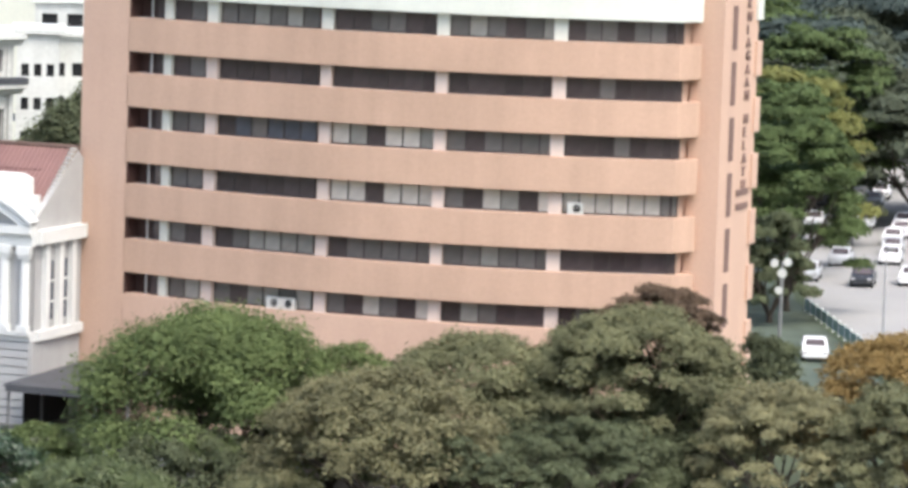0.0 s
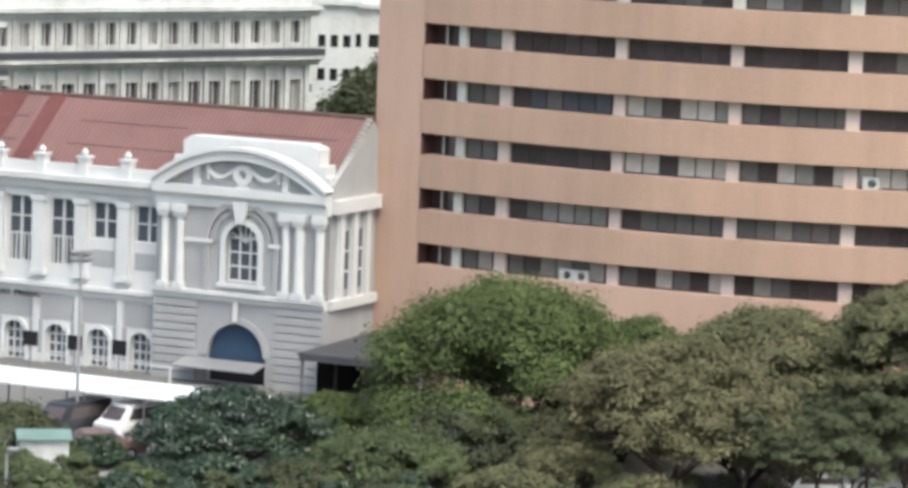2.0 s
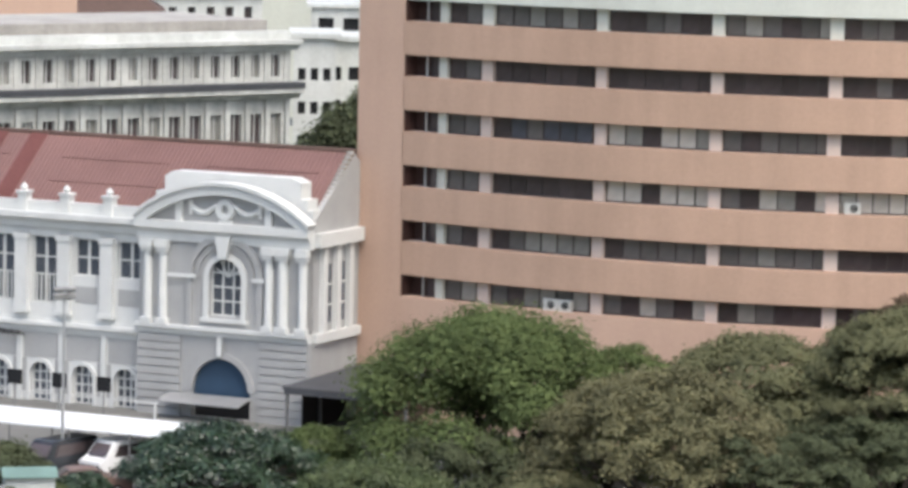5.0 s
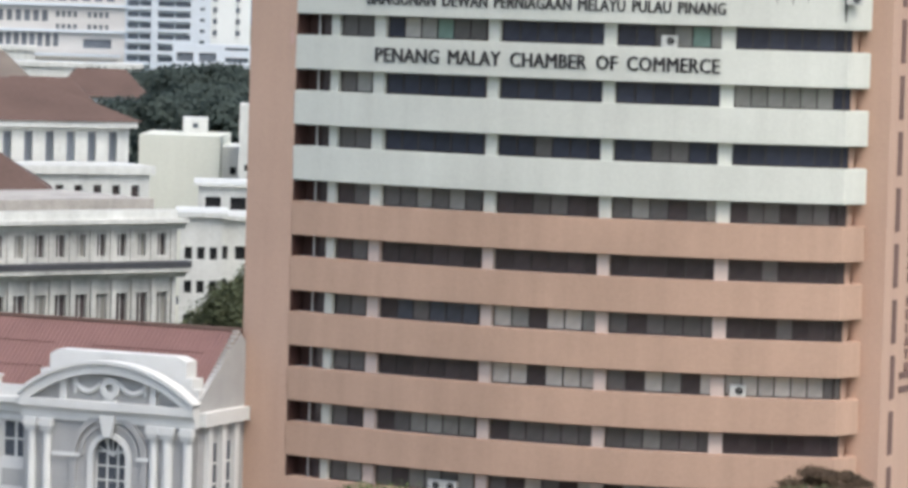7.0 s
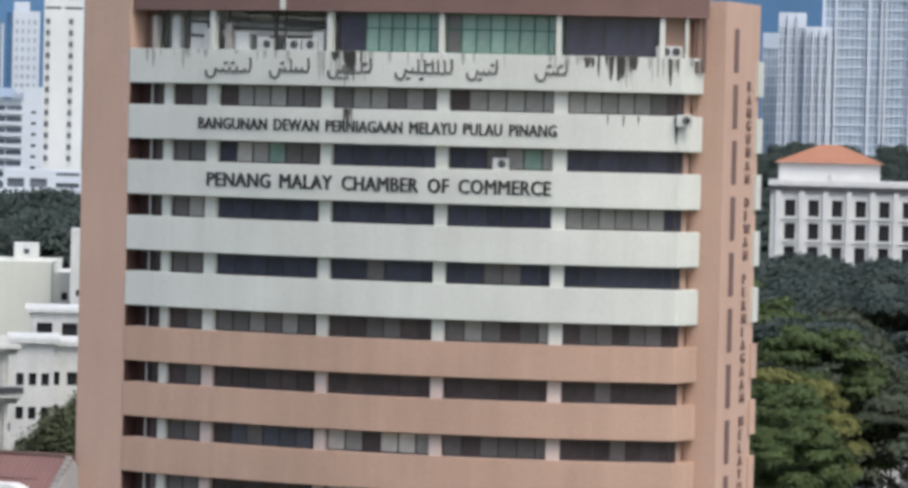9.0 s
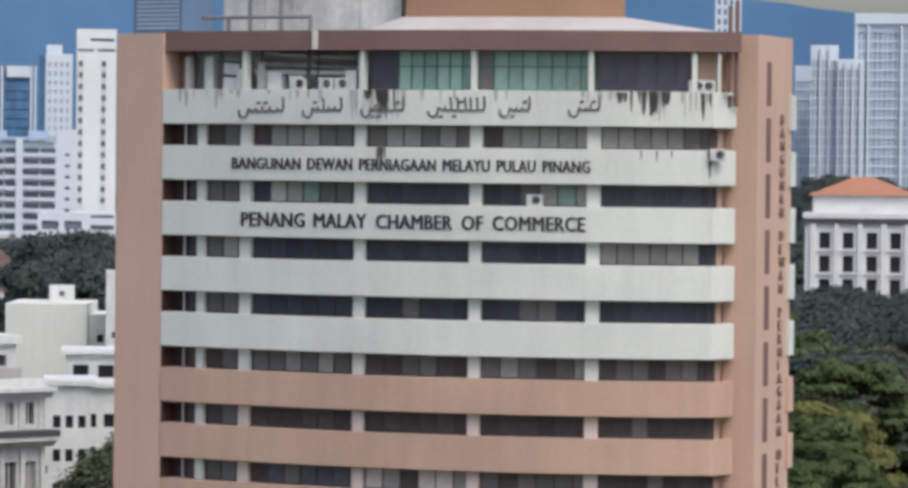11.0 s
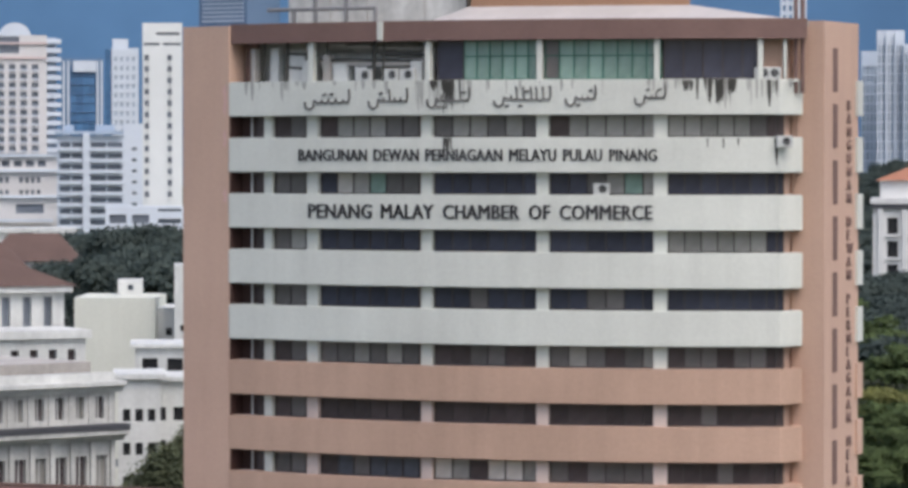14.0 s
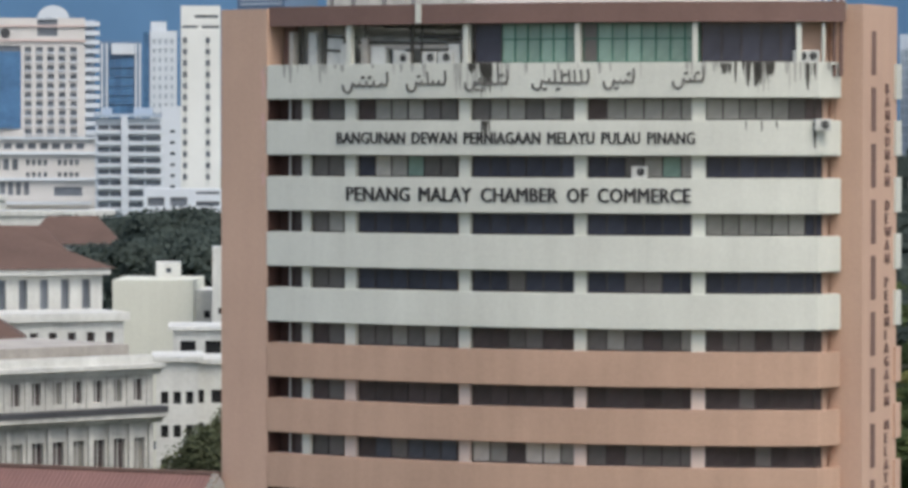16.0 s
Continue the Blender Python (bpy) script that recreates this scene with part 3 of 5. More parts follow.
tree("tree", "dark olive tree at the street corner", 39.0, 197.5, 8.5, 4.9, LEAF["dome"], 24, 32000, 0.10, 0.2, lobes=120, pad=0.42, ragged=0.025, size=(0.06, 0.16))
tree("tree", "low spreading dark green tree", -9.0, 204.8, 3.9, 6.0, LEAF["glossy"], 18, 21000, 0.13, 0.05, lobes=80, ragged=0.03, pad=0.3, size=(0.08, 0.18))
tree("tree", "small pale green rounded tree", -1.2, 200, 2.9, 4.9, LEAF["shrub"], 19, 32000, 0.09, 0.05, lobes=120, pad=0.55, ragged=0.03, size=(0.06, 0.14))
tree("tree", "small dark green tree near the parked van", -21.3, 206.4, 2.6, 3.9, LEAF["dark"], 20, 13000, 0.11, 0.05, ragged=0.04)
tree("tree", "small pale green tree beside the wall", -20.5, 199.5, 1.5, 2.6, LEAF["shrub"], 21, 9500, 0.09, 0.05)

for k, (x, y, h, R, m, lb) in enumerate((
        (3.4, 203.5, 4.2, 4.6, "dark", "low dark green tree under the bright green one"),
        (-4.2, 209.6, 3.4, 3.0, "green", "low green tree by the canopy"), (12.0, 215.5, 7.4, 4.4, "green", "green tree close to the tower wall"),
        (7.6, 199.0, 2.8, 3.4, "dome", "small grey green tree near the wall"), (6.0, 215.0, 7.0, 4.6, "dark", "dark green tree behind the bright green one"), (25.5, 214.8, 8.4, 4.6, "dark", "dark green tree against the tower wall"), (-16.0, 203.9, 1.5, 1.9, "glossy", "dark shrub before a parked car"), (11.0, 210.5, 6.4, 4.0, "dark", "dark green tree in the shade of the bright green one"), (29.2, 210.5, 6.0, 3.8, "dark", "dark green undergrowth tree beside the domed tree"), (28.2, 205.5, 4.6, 3.4, "dark", "low dark green tree in shade"), (30.5, 212.6, 7.4, 4.4, "dark", "dark green tree under the tower corner"), (21.5, 207.0, 5.0, 4.0, "dark", "dark green tree in shade"), (17.0, 203.5, 4.6, 3.6, "dark", "dark green tree behind thin street trees"),
        (-26.5, 205.0, 2.6, 3.6, "dark", "low dark green tree"), (-24.0, 201.5, 1.4, 2.4, "green", "small green shrub among cars"),
        (-22.5, 196.3, 1.4, 2.6, "shrub", "low olive shrub along the wall"), (-18.6, 197.0, 1.2, 1.8, "shrub", "low fresh green shrub along the wall"),
        (-9.6, 198.6, 1.6, 2.8, "glossy", "low dark shrub along the wall"), (-5.4, 197.4, 1.7, 2.6, "dark", "low dark shrub beside the pale tree"),
        (4.8, 195.6, 2.0, 3.0, "dome", "low grey green shrub along the wall"), (11.5, 195.4, 1.8, 3.0, "dome", "low grey green shrub under the olive tree"),
        (-12.6, 201.2, 1.1, 1.6, "glossy", "small dark shrub on the pale yard"), (-17.4, 203.0, 1.2, 1.6, "shrub", "small shrub before the shed"))):
    tree("tree", lb, x, y, h, R, LEAF[m], 60 + k, 18000 if R > 3 else 9000, 0.10, 0.06, lobes=90, ragged=0.03, pad=0.5, size=(0.08, 0.19))

g = random.Random(77)
for k in range(40):
    x = -26 + 40 * k / 40 + g.uniform(-0.6, 0.6)
    y = 191.9 - 0.1 * x + (0.0, 2.0, 4.2, 0.6)[k % 4] + g.uniform(-0.3, 0.7)
    tree("tree", g.choice(("low dark leafy shrub on the pale yard", "low fresh green shrub on the pale yard")), x, y, g.uniform(0.8, 1.7), g.uniform(0.9, 1.7), LEAF[g.choice(("glossy", "shrub", "dark"))], 120 + k, 4200, 0.10, 0.06, "low shrubs", 20, 0.06, 0.03, 0.5, (0.2, 0.36))
for k, (x, y, h) in enumerate(((16.4, 196.5, 5.2), (18.3, 195.2, 4.6), (20.2, 197.5, 5.4), (22.9, 201.0, 5.6), (24.6, 198.0, 5.0), (21.4, 194.5, 4.2))):
    tree("tree", "thin dark-stemmed street tree with a sparse crown", x, y, h, 2.3, LEAF["dark"], 90 + k, 3500, 0.10, 0.5, "thin street trees", 30, 0.13)

# ---- far woods: a few grown trees, copied ----
FLAT = dict(lobes=70, pad=0.32, size=(0.10, 0.26))
kinds = [tree("tree", "tall bright green avenue tree with layered sprays", 52.8, 322, 16.0, 6.4, LEAF["bright"], 31, 17000, 0.22, 0.12, "avenue trees", **FLAT),
         tree("tree", "dark olive spreading wood tree", 66, 372, 13, 8.5, LEAF["far"], 32, 15000, 0.24, 0.12, "avenue trees", **FLAT),
         tree("tree", "yellow green flowering avenue tree", 57.2, 344, 15.8, 7.0, LEAF["yellow"], 33, 15000, 0.22, 0.12, "avenue trees", **FLAT),
         tree("tree", "far flat-crowned wood tree with haze-tinted leaves", 74.2, 478, 15, 9.0, LEAF["haze"], 35, 15000, 0.26, 0.12, "avenue trees", **FLAT),
         tree("tree", "dark green round-crowned tree behind the old building", -3.9, 272, 15.4, 4.4, LEAF["dark"], 36, 26000, 0.16, 0.12, "trees behind the old building", lobes=130, ragged=0.04, pad=1.3)]
g = random.Random(5)
tree("tree", "bright green leafy tree beside the avenue", 48.8, 294, 15.5, 6.0, LEAF["bright"], 34, 28000, 0.17, 0.12, "avenue trees", lobes=60, pad=0.35)
tree("tree", "dark green low tree under the avenue trees", 46.4, 287, 8.2, 3.6, LEAF["dark"], 37, 14000, 0.15, 0.12, "avenue trees", lobes=50, pad=0.6)
for k, (x, y, h, R) in enumerate(((68.2, 394, 15.0, 5.0), (71.5, 404, 15.5, 5.6), (66.5, 384, 12.0, 4.0), (75.5, 420, 16.5, 6.0))):
    tree("tree", "dark olive avenue tree on a bare forked trunk", x, y, h, R, LEAF["far" if k % 2 else "haze"], 150 + k, 12000, 0.22, 0.5, "avenue trees", 60, 0.36, 0.02, 0.4, (0.1, 0.24))
spots = [(45, 305, 0.8, 0), (49, 352, 0.95, 0), (46.5, 372, 1.0, 2), (62.5, 366, 0.9, 0), (72, 362, 0.8, 1), (73.0, 490, 0.95, 3), (78.0, 372, 0.85, 1), (69.5, 398, 0.9, 1)]
for d in range(392, 575, 19):
    for az in [6.4 + 0.68 * k for k in range(10)]:
        aa = radians(az + g.uniform(-0.3, 0.3)); dd = d + g.uniform(-8, 8)
        if dd < 445 and dd * math.sin(aa) > 67 + 0.2 * (dd - 388):
            continue
        # with distance, more trees take the leaf colour that holds the haze
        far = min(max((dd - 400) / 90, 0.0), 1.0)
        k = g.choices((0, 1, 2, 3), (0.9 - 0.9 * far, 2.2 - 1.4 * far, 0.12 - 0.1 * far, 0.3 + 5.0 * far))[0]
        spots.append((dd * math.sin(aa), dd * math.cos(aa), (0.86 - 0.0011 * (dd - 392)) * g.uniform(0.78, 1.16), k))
for d in range(640, 1350, 70):
    for az in [6.4 + 0.55 * k for k in range(12)]:
        aa = radians(az + g.uniform(-0.2, 0.2)); dd = d + g.uniform(-25, 25)
        spots.append((dd * math.sin(aa), dd * math.cos(aa), 0.22, 3))
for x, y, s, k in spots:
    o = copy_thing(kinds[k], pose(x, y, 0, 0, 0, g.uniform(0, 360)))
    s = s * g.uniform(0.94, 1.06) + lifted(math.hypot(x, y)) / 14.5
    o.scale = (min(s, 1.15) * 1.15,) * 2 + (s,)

# ---- far buildings ----
def block(name, label, category, m, w, dep, h, cols, rows, z0, pitch_z, ww, wh, wall_m, glass_m, x_margin=1.5, sill=False, roof=None, parapet=0.0, z_base=0.0, strip=0.0, group=""):
    """A box building whose front face (-y) has recessed windows; origin at the front's middle foot."""
    t = thing(name, label, category, m, group)
    rise_by = lifted(m.translation.xy.length)
    h, z0, z_base = h + rise_by, (z0 + rise_by if z0 else 1.5), z_base + (rise_by if z_base else 0)
    px = (w - 2 * x_margin) / cols
    holes = [(-w / 2 + x_margin + px * (c + 0.5) - ww / 2, -w / 2 + x_margin + px * (c + 0.5) + ww / 2, z0 + r * pitch_z, z0 + r * pitch_z + wh) for c in range(cols) for r in range(rows)]
    b = bmesh.new()
    holed(b, -w / 2, w / 2, z_base, h, holes, 0, 0.35)
    def q(*c):
        b.faces.new([b.verts.new(v) for v in c])
    q((-w / 2, 0, z_base), (-w / 2, dep, z_base), (-w / 2, dep, h), (-w / 2, 0, h))
    q((w / 2, 0, z_base), (w / 2, 0, h), (w / 2, dep, h), (w / 2, dep, z_base))
    q((-w / 2, dep, z_base), (w / 2, dep, z_base), (w / 2, dep, h), (-w / 2, dep, h))
    q((-w / 2, 0, h), (w / 2, 0, h), (w / 2, dep, h), (-w / 2, dep, h))
    part("wall", b, wall_m, t)
    pm = done(bx(-ww / 2 - 0.05, ww / 2 + 0.05, 0.35, 0.42, -0.05, wh + 0.05), "window", glass_m)
    for a, bb, c, d in holes:
        o = part("window", pm, None, t); o.location = ((a + bb) / 2, 0, c)
    if sill:
        sm = done(bx(-ww / 2 - 0.25, ww / 2 + 0.25, -0.35, -0.003, -0.35, -0.02), "sill", wall_m)
        for a, bb, c, d in holes:
            o = part("sill", sm, None, t); o.location = ((a + bb) / 2, 0, c)
    if strip:
        for r in range(rows + 1):
            part("balcony", bx(-w / 2 + 0.5, w / 2 - 0.5, -strip, -0.003, z0 + r * pitch_z - 1.1, z0 + r * pitch_z - 0.1), wall_m, t)
    if parapet:
        part("parapet", bx(-w / 2 - 0.4, w / 2 + 0.4, -0.4, dep + 0.4, h + 0.004, h + parapet), wall_m, t)
    if roof:
        rm, e, rise, ridge = roof
        b = bmesh.new()
        A = [b.verts.new(c) for c in ((-w / 2 - e, -e, h + parapet), (w / 2 + e, -e, h + parapet), (w / 2 + e, dep + e, h + parapet), (-w / 2 - e, dep + e, h + parapet))]
        R0, R1 = b.verts.new((-ridge / 2, dep / 2, h + parapet + rise)), b.verts.new((ridge / 2, dep / 2, h + parapet + rise))
        for f in ((A[0], A[1], R1, R0), (A[1], A[2], R1), (A[2], A[3], R0, R1), (A[3], A[0], R0), (A[3], A[2], A[1], A[0])):
            b.faces.new(f)
        part("roof", b, rm, t)
    return t
def facade(name, label, category, az, d, x0, x1, z_top, dep, holes, wall_m, glass_m, z_base=0.0, group=""):
    """A far building whose front holds the given openings (x from, x to, z from, z to), x from its middle bearing, z from the ground."""
    t = thing(name, label, category, polar(az, d), group)
    b = bmesh.new()
    holed(b, x0, x1, z_base, z_top, holes, 0, 0.45)
    def q(*c):
        b.faces.new([b.verts.new(v) for v in c])
    q((x0, 0, z_base), (x0, dep, z_base), (x0, dep, z_top), (x0, 0, z_top))
    q((x1, 0, z_base), (x1, 0, z_top), (x1, dep, z_top), (x1, dep, z_base))
    q((x0, dep, z_base), (x1, dep, z_base), (x1, dep, z_top), (x0, dep, z_top))
    q((x0, 0, z_top), (x1, 0, z_top), (x1, dep, z_top), (x0, dep, z_top))
    part("wall", b, wall_m, t)
    shared = {}
    for a, bb, c, e in holes:
        key = (round(bb - a, 3), round(e - c, 3))
        if key not in shared:
            shared[key] = done(bx(-key[0] / 2 - 0.05, key[0] / 2 + 0.05, 0.43, 0.5, -0.05, key[1] + 0.05), "window", glass_m)
        o = part("window", shared[key], None, t); o.location = ((a + bb) / 2, 0, c)
    return t
def framed(t, x, z, w, h, m):
    """A proud sill and hood at a window."""
    part("sill", bx(x - 0.2, x + w + 0.2, -0.3, -0.003, z - 0.3, z - 0.02), m, t)

# right of the tower
gov = block("government_building", "white building with square windows among trees", "building", polar(10.664, 620), 34.6, 16, 17.3, 9, 4, 2.0, 3.55, 1.6, 2.5, M["plaster_white"], M["black"], 1.2, True, parapet=0.8)
block("attic_storey", "white attic storey under an orange hipped roof", "building", polar(9.88, 624), 15.5, 12, 20.7, 1, 1, 18.3, 2, 0.5, 0.5, M["plaster_white"], M["plaster_white"], roof=(M["roof_orange"], 0.8, 2.8, 3.0), z_base=17.95)
# shadow line below the eaves, drawn as a charcoal strip
part("eave_shadow_board", bx(-17.5, 17.5, -0.5, -0.003, 26.9, 27.6), M["charcoal"], gov, "dark board painted as the eaves shadow")
for k in range(10):
    part("pilaster", bx(-16.5 + 3.578 * k, -15.7 + 3.578 * k, -0.45, -0.003, 5.0, 26.9), M["plaster_white"], gov)
def strips(name_label, az, d, w, z_top, bays, wall_m, glass_m, fins=()):
    """A far tower whose glazing runs in vertical strips floor by floor: bays are (x from, x to)."""
    holes = [(a, e, 20.0 + 3.3 * r, 22.7 + 3.3 * r) for a, e in bays for r in range(int((z_top - 23) / 3.3))]
    t = facade("tower_block", name_label, "apartment tower", az, d, -w / 2, w / 2, z_top, 14, holes, wall_m, glass_m)
    for x in fins:
        part("fin", bx(x, x + 0.8, -1.2, -0.003, 8.0, z_top - 1.0), M["far_white"], t, "white vertical fin")
    return t
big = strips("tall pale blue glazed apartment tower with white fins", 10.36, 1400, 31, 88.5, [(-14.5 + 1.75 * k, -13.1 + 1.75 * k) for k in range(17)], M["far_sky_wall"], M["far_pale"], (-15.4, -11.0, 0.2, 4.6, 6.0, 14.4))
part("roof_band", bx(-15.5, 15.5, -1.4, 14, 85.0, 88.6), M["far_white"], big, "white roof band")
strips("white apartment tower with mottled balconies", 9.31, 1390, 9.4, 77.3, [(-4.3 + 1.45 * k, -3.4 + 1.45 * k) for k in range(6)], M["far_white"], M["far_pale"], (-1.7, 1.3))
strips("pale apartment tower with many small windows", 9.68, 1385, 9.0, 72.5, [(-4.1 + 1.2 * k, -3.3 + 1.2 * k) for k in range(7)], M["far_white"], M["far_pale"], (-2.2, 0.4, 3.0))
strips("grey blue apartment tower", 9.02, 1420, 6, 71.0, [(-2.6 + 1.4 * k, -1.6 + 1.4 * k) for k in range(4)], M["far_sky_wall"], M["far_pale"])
# left of the tower
# hotel with a curved glass bay
cols = [-0.58 + 2.5 * k for k in range(5)]
holes = [(x - 0.72, x + 0.72, 54.45 - 2.0 * r - 0.55, 54.45 - 2.0 * r + 0.55) for x in cols for r in range(10)]
holes += [(-13.2, -2.1, 37.0, 55.3), (1.5, 5.9, 57.4, 61.4)]
hotel = facade("hotel_tower", "beige hotel tower with small windows and a dark glass bay", "hotel", -3.33, 900, -14.5, 12.0, 61.0, 18, holes, M["hotel"], M["far_glass"])
for x in cols:
    for r in range(10):
        framed(hotel, x - 0.72, 54.45 - 2.0 * r - 0.55, 1.44, 1.1, M["far_white"])
part("glass_bay", prism(bmesh.new(), [(-13.2, -0.05), (-10.5, -0.6), (-6, -0.7), (-2.1, -0.05), (-2.1, 0.3), (-13.2, 0.3)], 37.0, 54.0), M["far_blue"], hotel, "dark blue curved glass bay")
part("round_window", tube(bmesh.new(), (-5.5, -0.15, 58.0), (-5.5, -0.003, 58.0), 1.1, n=18), M["charcoal"], hotel)
b = bmesh.new()
prism(b, [(5.0 + 3.6 * math.cos(radians(a)), 61.0 + 3.2 * math.sin(radians(a))) for a in range(0, 181, 15)], 0.2, 9.0, "y")
part("crown_vault", b, M["far_white"], hotel, "white rooftop vault")
for z0 in (56.2, 59.4):
    part("moulding", bx(-14.5, 12.1, -0.4, -0.003, z0, z0 + 0.45), M["hotel_pink"], hotel, "pale pink moulding")
for r in range(13):
    part("balcony", bx(12.0, 15.2, 0.2, 5.0, 35.6 + 2.0 * r, 36.6 + 2.0 * r), M["far_white"], hotel, "white balcony")
part("balcony_core", bx(12.0, 14.2, 2.0, 16.0, 0, 61.0), M["far_grey"], hotel)
holes = [(-13.6 + 2.6 * k, -11.9 + 2.6 * k, 32.5, 33.8) for k in range(10)] + [(-13.5 + 1.9 * k, -12.3 + 1.9 * k, 28.0, 30.4) for k in range(6)]
holes += [(x + 1.25 * k, x + 0.75 + 1.25 * k, z, z + h) for x in (-1.0, 5.8) for k in range(4) for z, h in ((29.0, 1.3), (26.5, 1.0))] + [(-13.4 + 1.7 * k, -12.3 + 1.7 * k, 22.6, 25.4) for k in range(8)] + [(5.0, 11.0, 22.4, 24.4)]
pod = facade("hotel_podium", "beige hotel podium with rows of small windows", "hotel", -3.33, 880, -14.5, 14.0, 35.2, 12, holes, M["hotel"], M["far_glass"])
for z0 in (34.6, 31.3, 26.0 - 0.3):
    part("cornice", bx(-14.7, 14.2, -0.7, -0.003, z0, z0 + 0.6), M["far_white"], pod)
part("porch_roof", bx(-14.7, 13.0, -3.0, -0.72, 20.6, 21.2), M["far_white"], pod, "white porch roof")
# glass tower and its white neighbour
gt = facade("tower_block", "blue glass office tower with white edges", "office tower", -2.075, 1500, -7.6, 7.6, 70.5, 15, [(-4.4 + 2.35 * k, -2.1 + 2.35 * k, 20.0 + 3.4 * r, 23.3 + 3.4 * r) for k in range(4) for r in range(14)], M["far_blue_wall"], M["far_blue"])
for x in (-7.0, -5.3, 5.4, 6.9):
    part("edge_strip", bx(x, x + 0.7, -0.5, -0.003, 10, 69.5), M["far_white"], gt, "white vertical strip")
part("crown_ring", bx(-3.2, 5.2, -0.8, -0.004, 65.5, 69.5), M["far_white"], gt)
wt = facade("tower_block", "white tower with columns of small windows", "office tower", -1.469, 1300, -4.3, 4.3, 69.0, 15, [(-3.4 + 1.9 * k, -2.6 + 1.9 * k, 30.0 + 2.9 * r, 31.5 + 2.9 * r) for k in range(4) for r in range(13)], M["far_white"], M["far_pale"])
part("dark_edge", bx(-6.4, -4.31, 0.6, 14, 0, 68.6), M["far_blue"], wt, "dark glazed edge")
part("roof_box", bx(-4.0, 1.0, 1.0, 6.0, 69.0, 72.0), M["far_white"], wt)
# slab of flats with balconies
holes = [(a, e, 37.1 - 2.31 * r - 0.5, 37.1 - 2.31 * r + 0.55) for a, e in ((-6.4, -4.2), (-3.9, -1.7), (0.0, 3.2), (3.5, 6.6)) for r in range(8)] + [(8.6, 9.6, 36.0 - 2.31 * r, 36.6 - 2.31 * r) for r in range(7)]
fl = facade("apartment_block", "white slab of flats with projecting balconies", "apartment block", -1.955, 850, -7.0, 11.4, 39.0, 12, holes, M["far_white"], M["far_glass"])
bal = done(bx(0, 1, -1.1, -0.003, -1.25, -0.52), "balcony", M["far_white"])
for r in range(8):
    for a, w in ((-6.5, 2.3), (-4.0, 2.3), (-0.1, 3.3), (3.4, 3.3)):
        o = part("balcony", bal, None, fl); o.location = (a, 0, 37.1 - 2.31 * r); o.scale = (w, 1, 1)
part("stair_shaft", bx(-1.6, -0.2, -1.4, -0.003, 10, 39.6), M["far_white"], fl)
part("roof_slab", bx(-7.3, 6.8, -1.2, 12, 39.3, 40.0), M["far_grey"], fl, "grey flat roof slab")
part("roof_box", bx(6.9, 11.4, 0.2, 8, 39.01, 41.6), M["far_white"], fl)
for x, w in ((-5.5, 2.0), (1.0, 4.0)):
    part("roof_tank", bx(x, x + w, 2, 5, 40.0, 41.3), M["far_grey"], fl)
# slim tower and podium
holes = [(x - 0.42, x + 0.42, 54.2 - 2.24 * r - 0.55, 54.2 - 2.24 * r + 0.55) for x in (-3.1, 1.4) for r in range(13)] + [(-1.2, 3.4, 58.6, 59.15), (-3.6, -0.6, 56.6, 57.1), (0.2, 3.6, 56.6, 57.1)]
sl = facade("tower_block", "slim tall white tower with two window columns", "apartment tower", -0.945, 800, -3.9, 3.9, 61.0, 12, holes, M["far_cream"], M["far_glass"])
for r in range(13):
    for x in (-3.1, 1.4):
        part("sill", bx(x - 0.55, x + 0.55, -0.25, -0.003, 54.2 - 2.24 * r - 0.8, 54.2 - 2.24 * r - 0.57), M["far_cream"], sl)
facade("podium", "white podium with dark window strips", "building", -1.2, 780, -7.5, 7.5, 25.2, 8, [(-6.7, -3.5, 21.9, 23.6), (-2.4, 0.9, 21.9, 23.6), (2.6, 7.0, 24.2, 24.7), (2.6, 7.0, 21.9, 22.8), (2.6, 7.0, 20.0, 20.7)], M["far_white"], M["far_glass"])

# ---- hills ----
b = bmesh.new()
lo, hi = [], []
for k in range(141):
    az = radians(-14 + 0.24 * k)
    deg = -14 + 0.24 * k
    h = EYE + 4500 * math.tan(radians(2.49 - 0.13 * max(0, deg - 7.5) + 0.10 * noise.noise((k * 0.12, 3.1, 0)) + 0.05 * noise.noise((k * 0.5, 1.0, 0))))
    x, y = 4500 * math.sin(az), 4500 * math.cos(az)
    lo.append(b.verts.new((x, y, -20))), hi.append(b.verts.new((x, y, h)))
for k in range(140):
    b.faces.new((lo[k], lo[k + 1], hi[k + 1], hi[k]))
tagged(new("backdrop", done(b, "backdrop", M["hill"])), "wooded hills on the horizon, haze painted in blue", "hills", kind="structure")

block("tower_block", "tall pale blue and white tower behind the roof", "apartment tower", polar(7.95, 1400), 9, 12, 66, 4, 18, 2, 3.4, 0.9, 2.0, M["far_white"], M["far_blue"], 0.3)

# ---- roof of the office tower ----
b = bmesh.new()
A = [b.verts.new(c) for c in ((12.2, 0.9, 42.72), (34.0, 0.9, 42.72), (28.2, 3.0, 43.55), (13.6, 3.0, 43.55), (12.2, 3.2, 42.72), (34.0, 3.2, 42.72), (28.2, 3.2, 43.55), (13.6, 3.2, 43.55))]
for f in ((0, 1, 2, 3), (4, 7, 6, 5), (0, 4, 5, 1), (3, 2, 6, 7), (0, 3, 7, 4), (1, 5, 6, 2)):
    b.faces.new([A[i] for i in f])
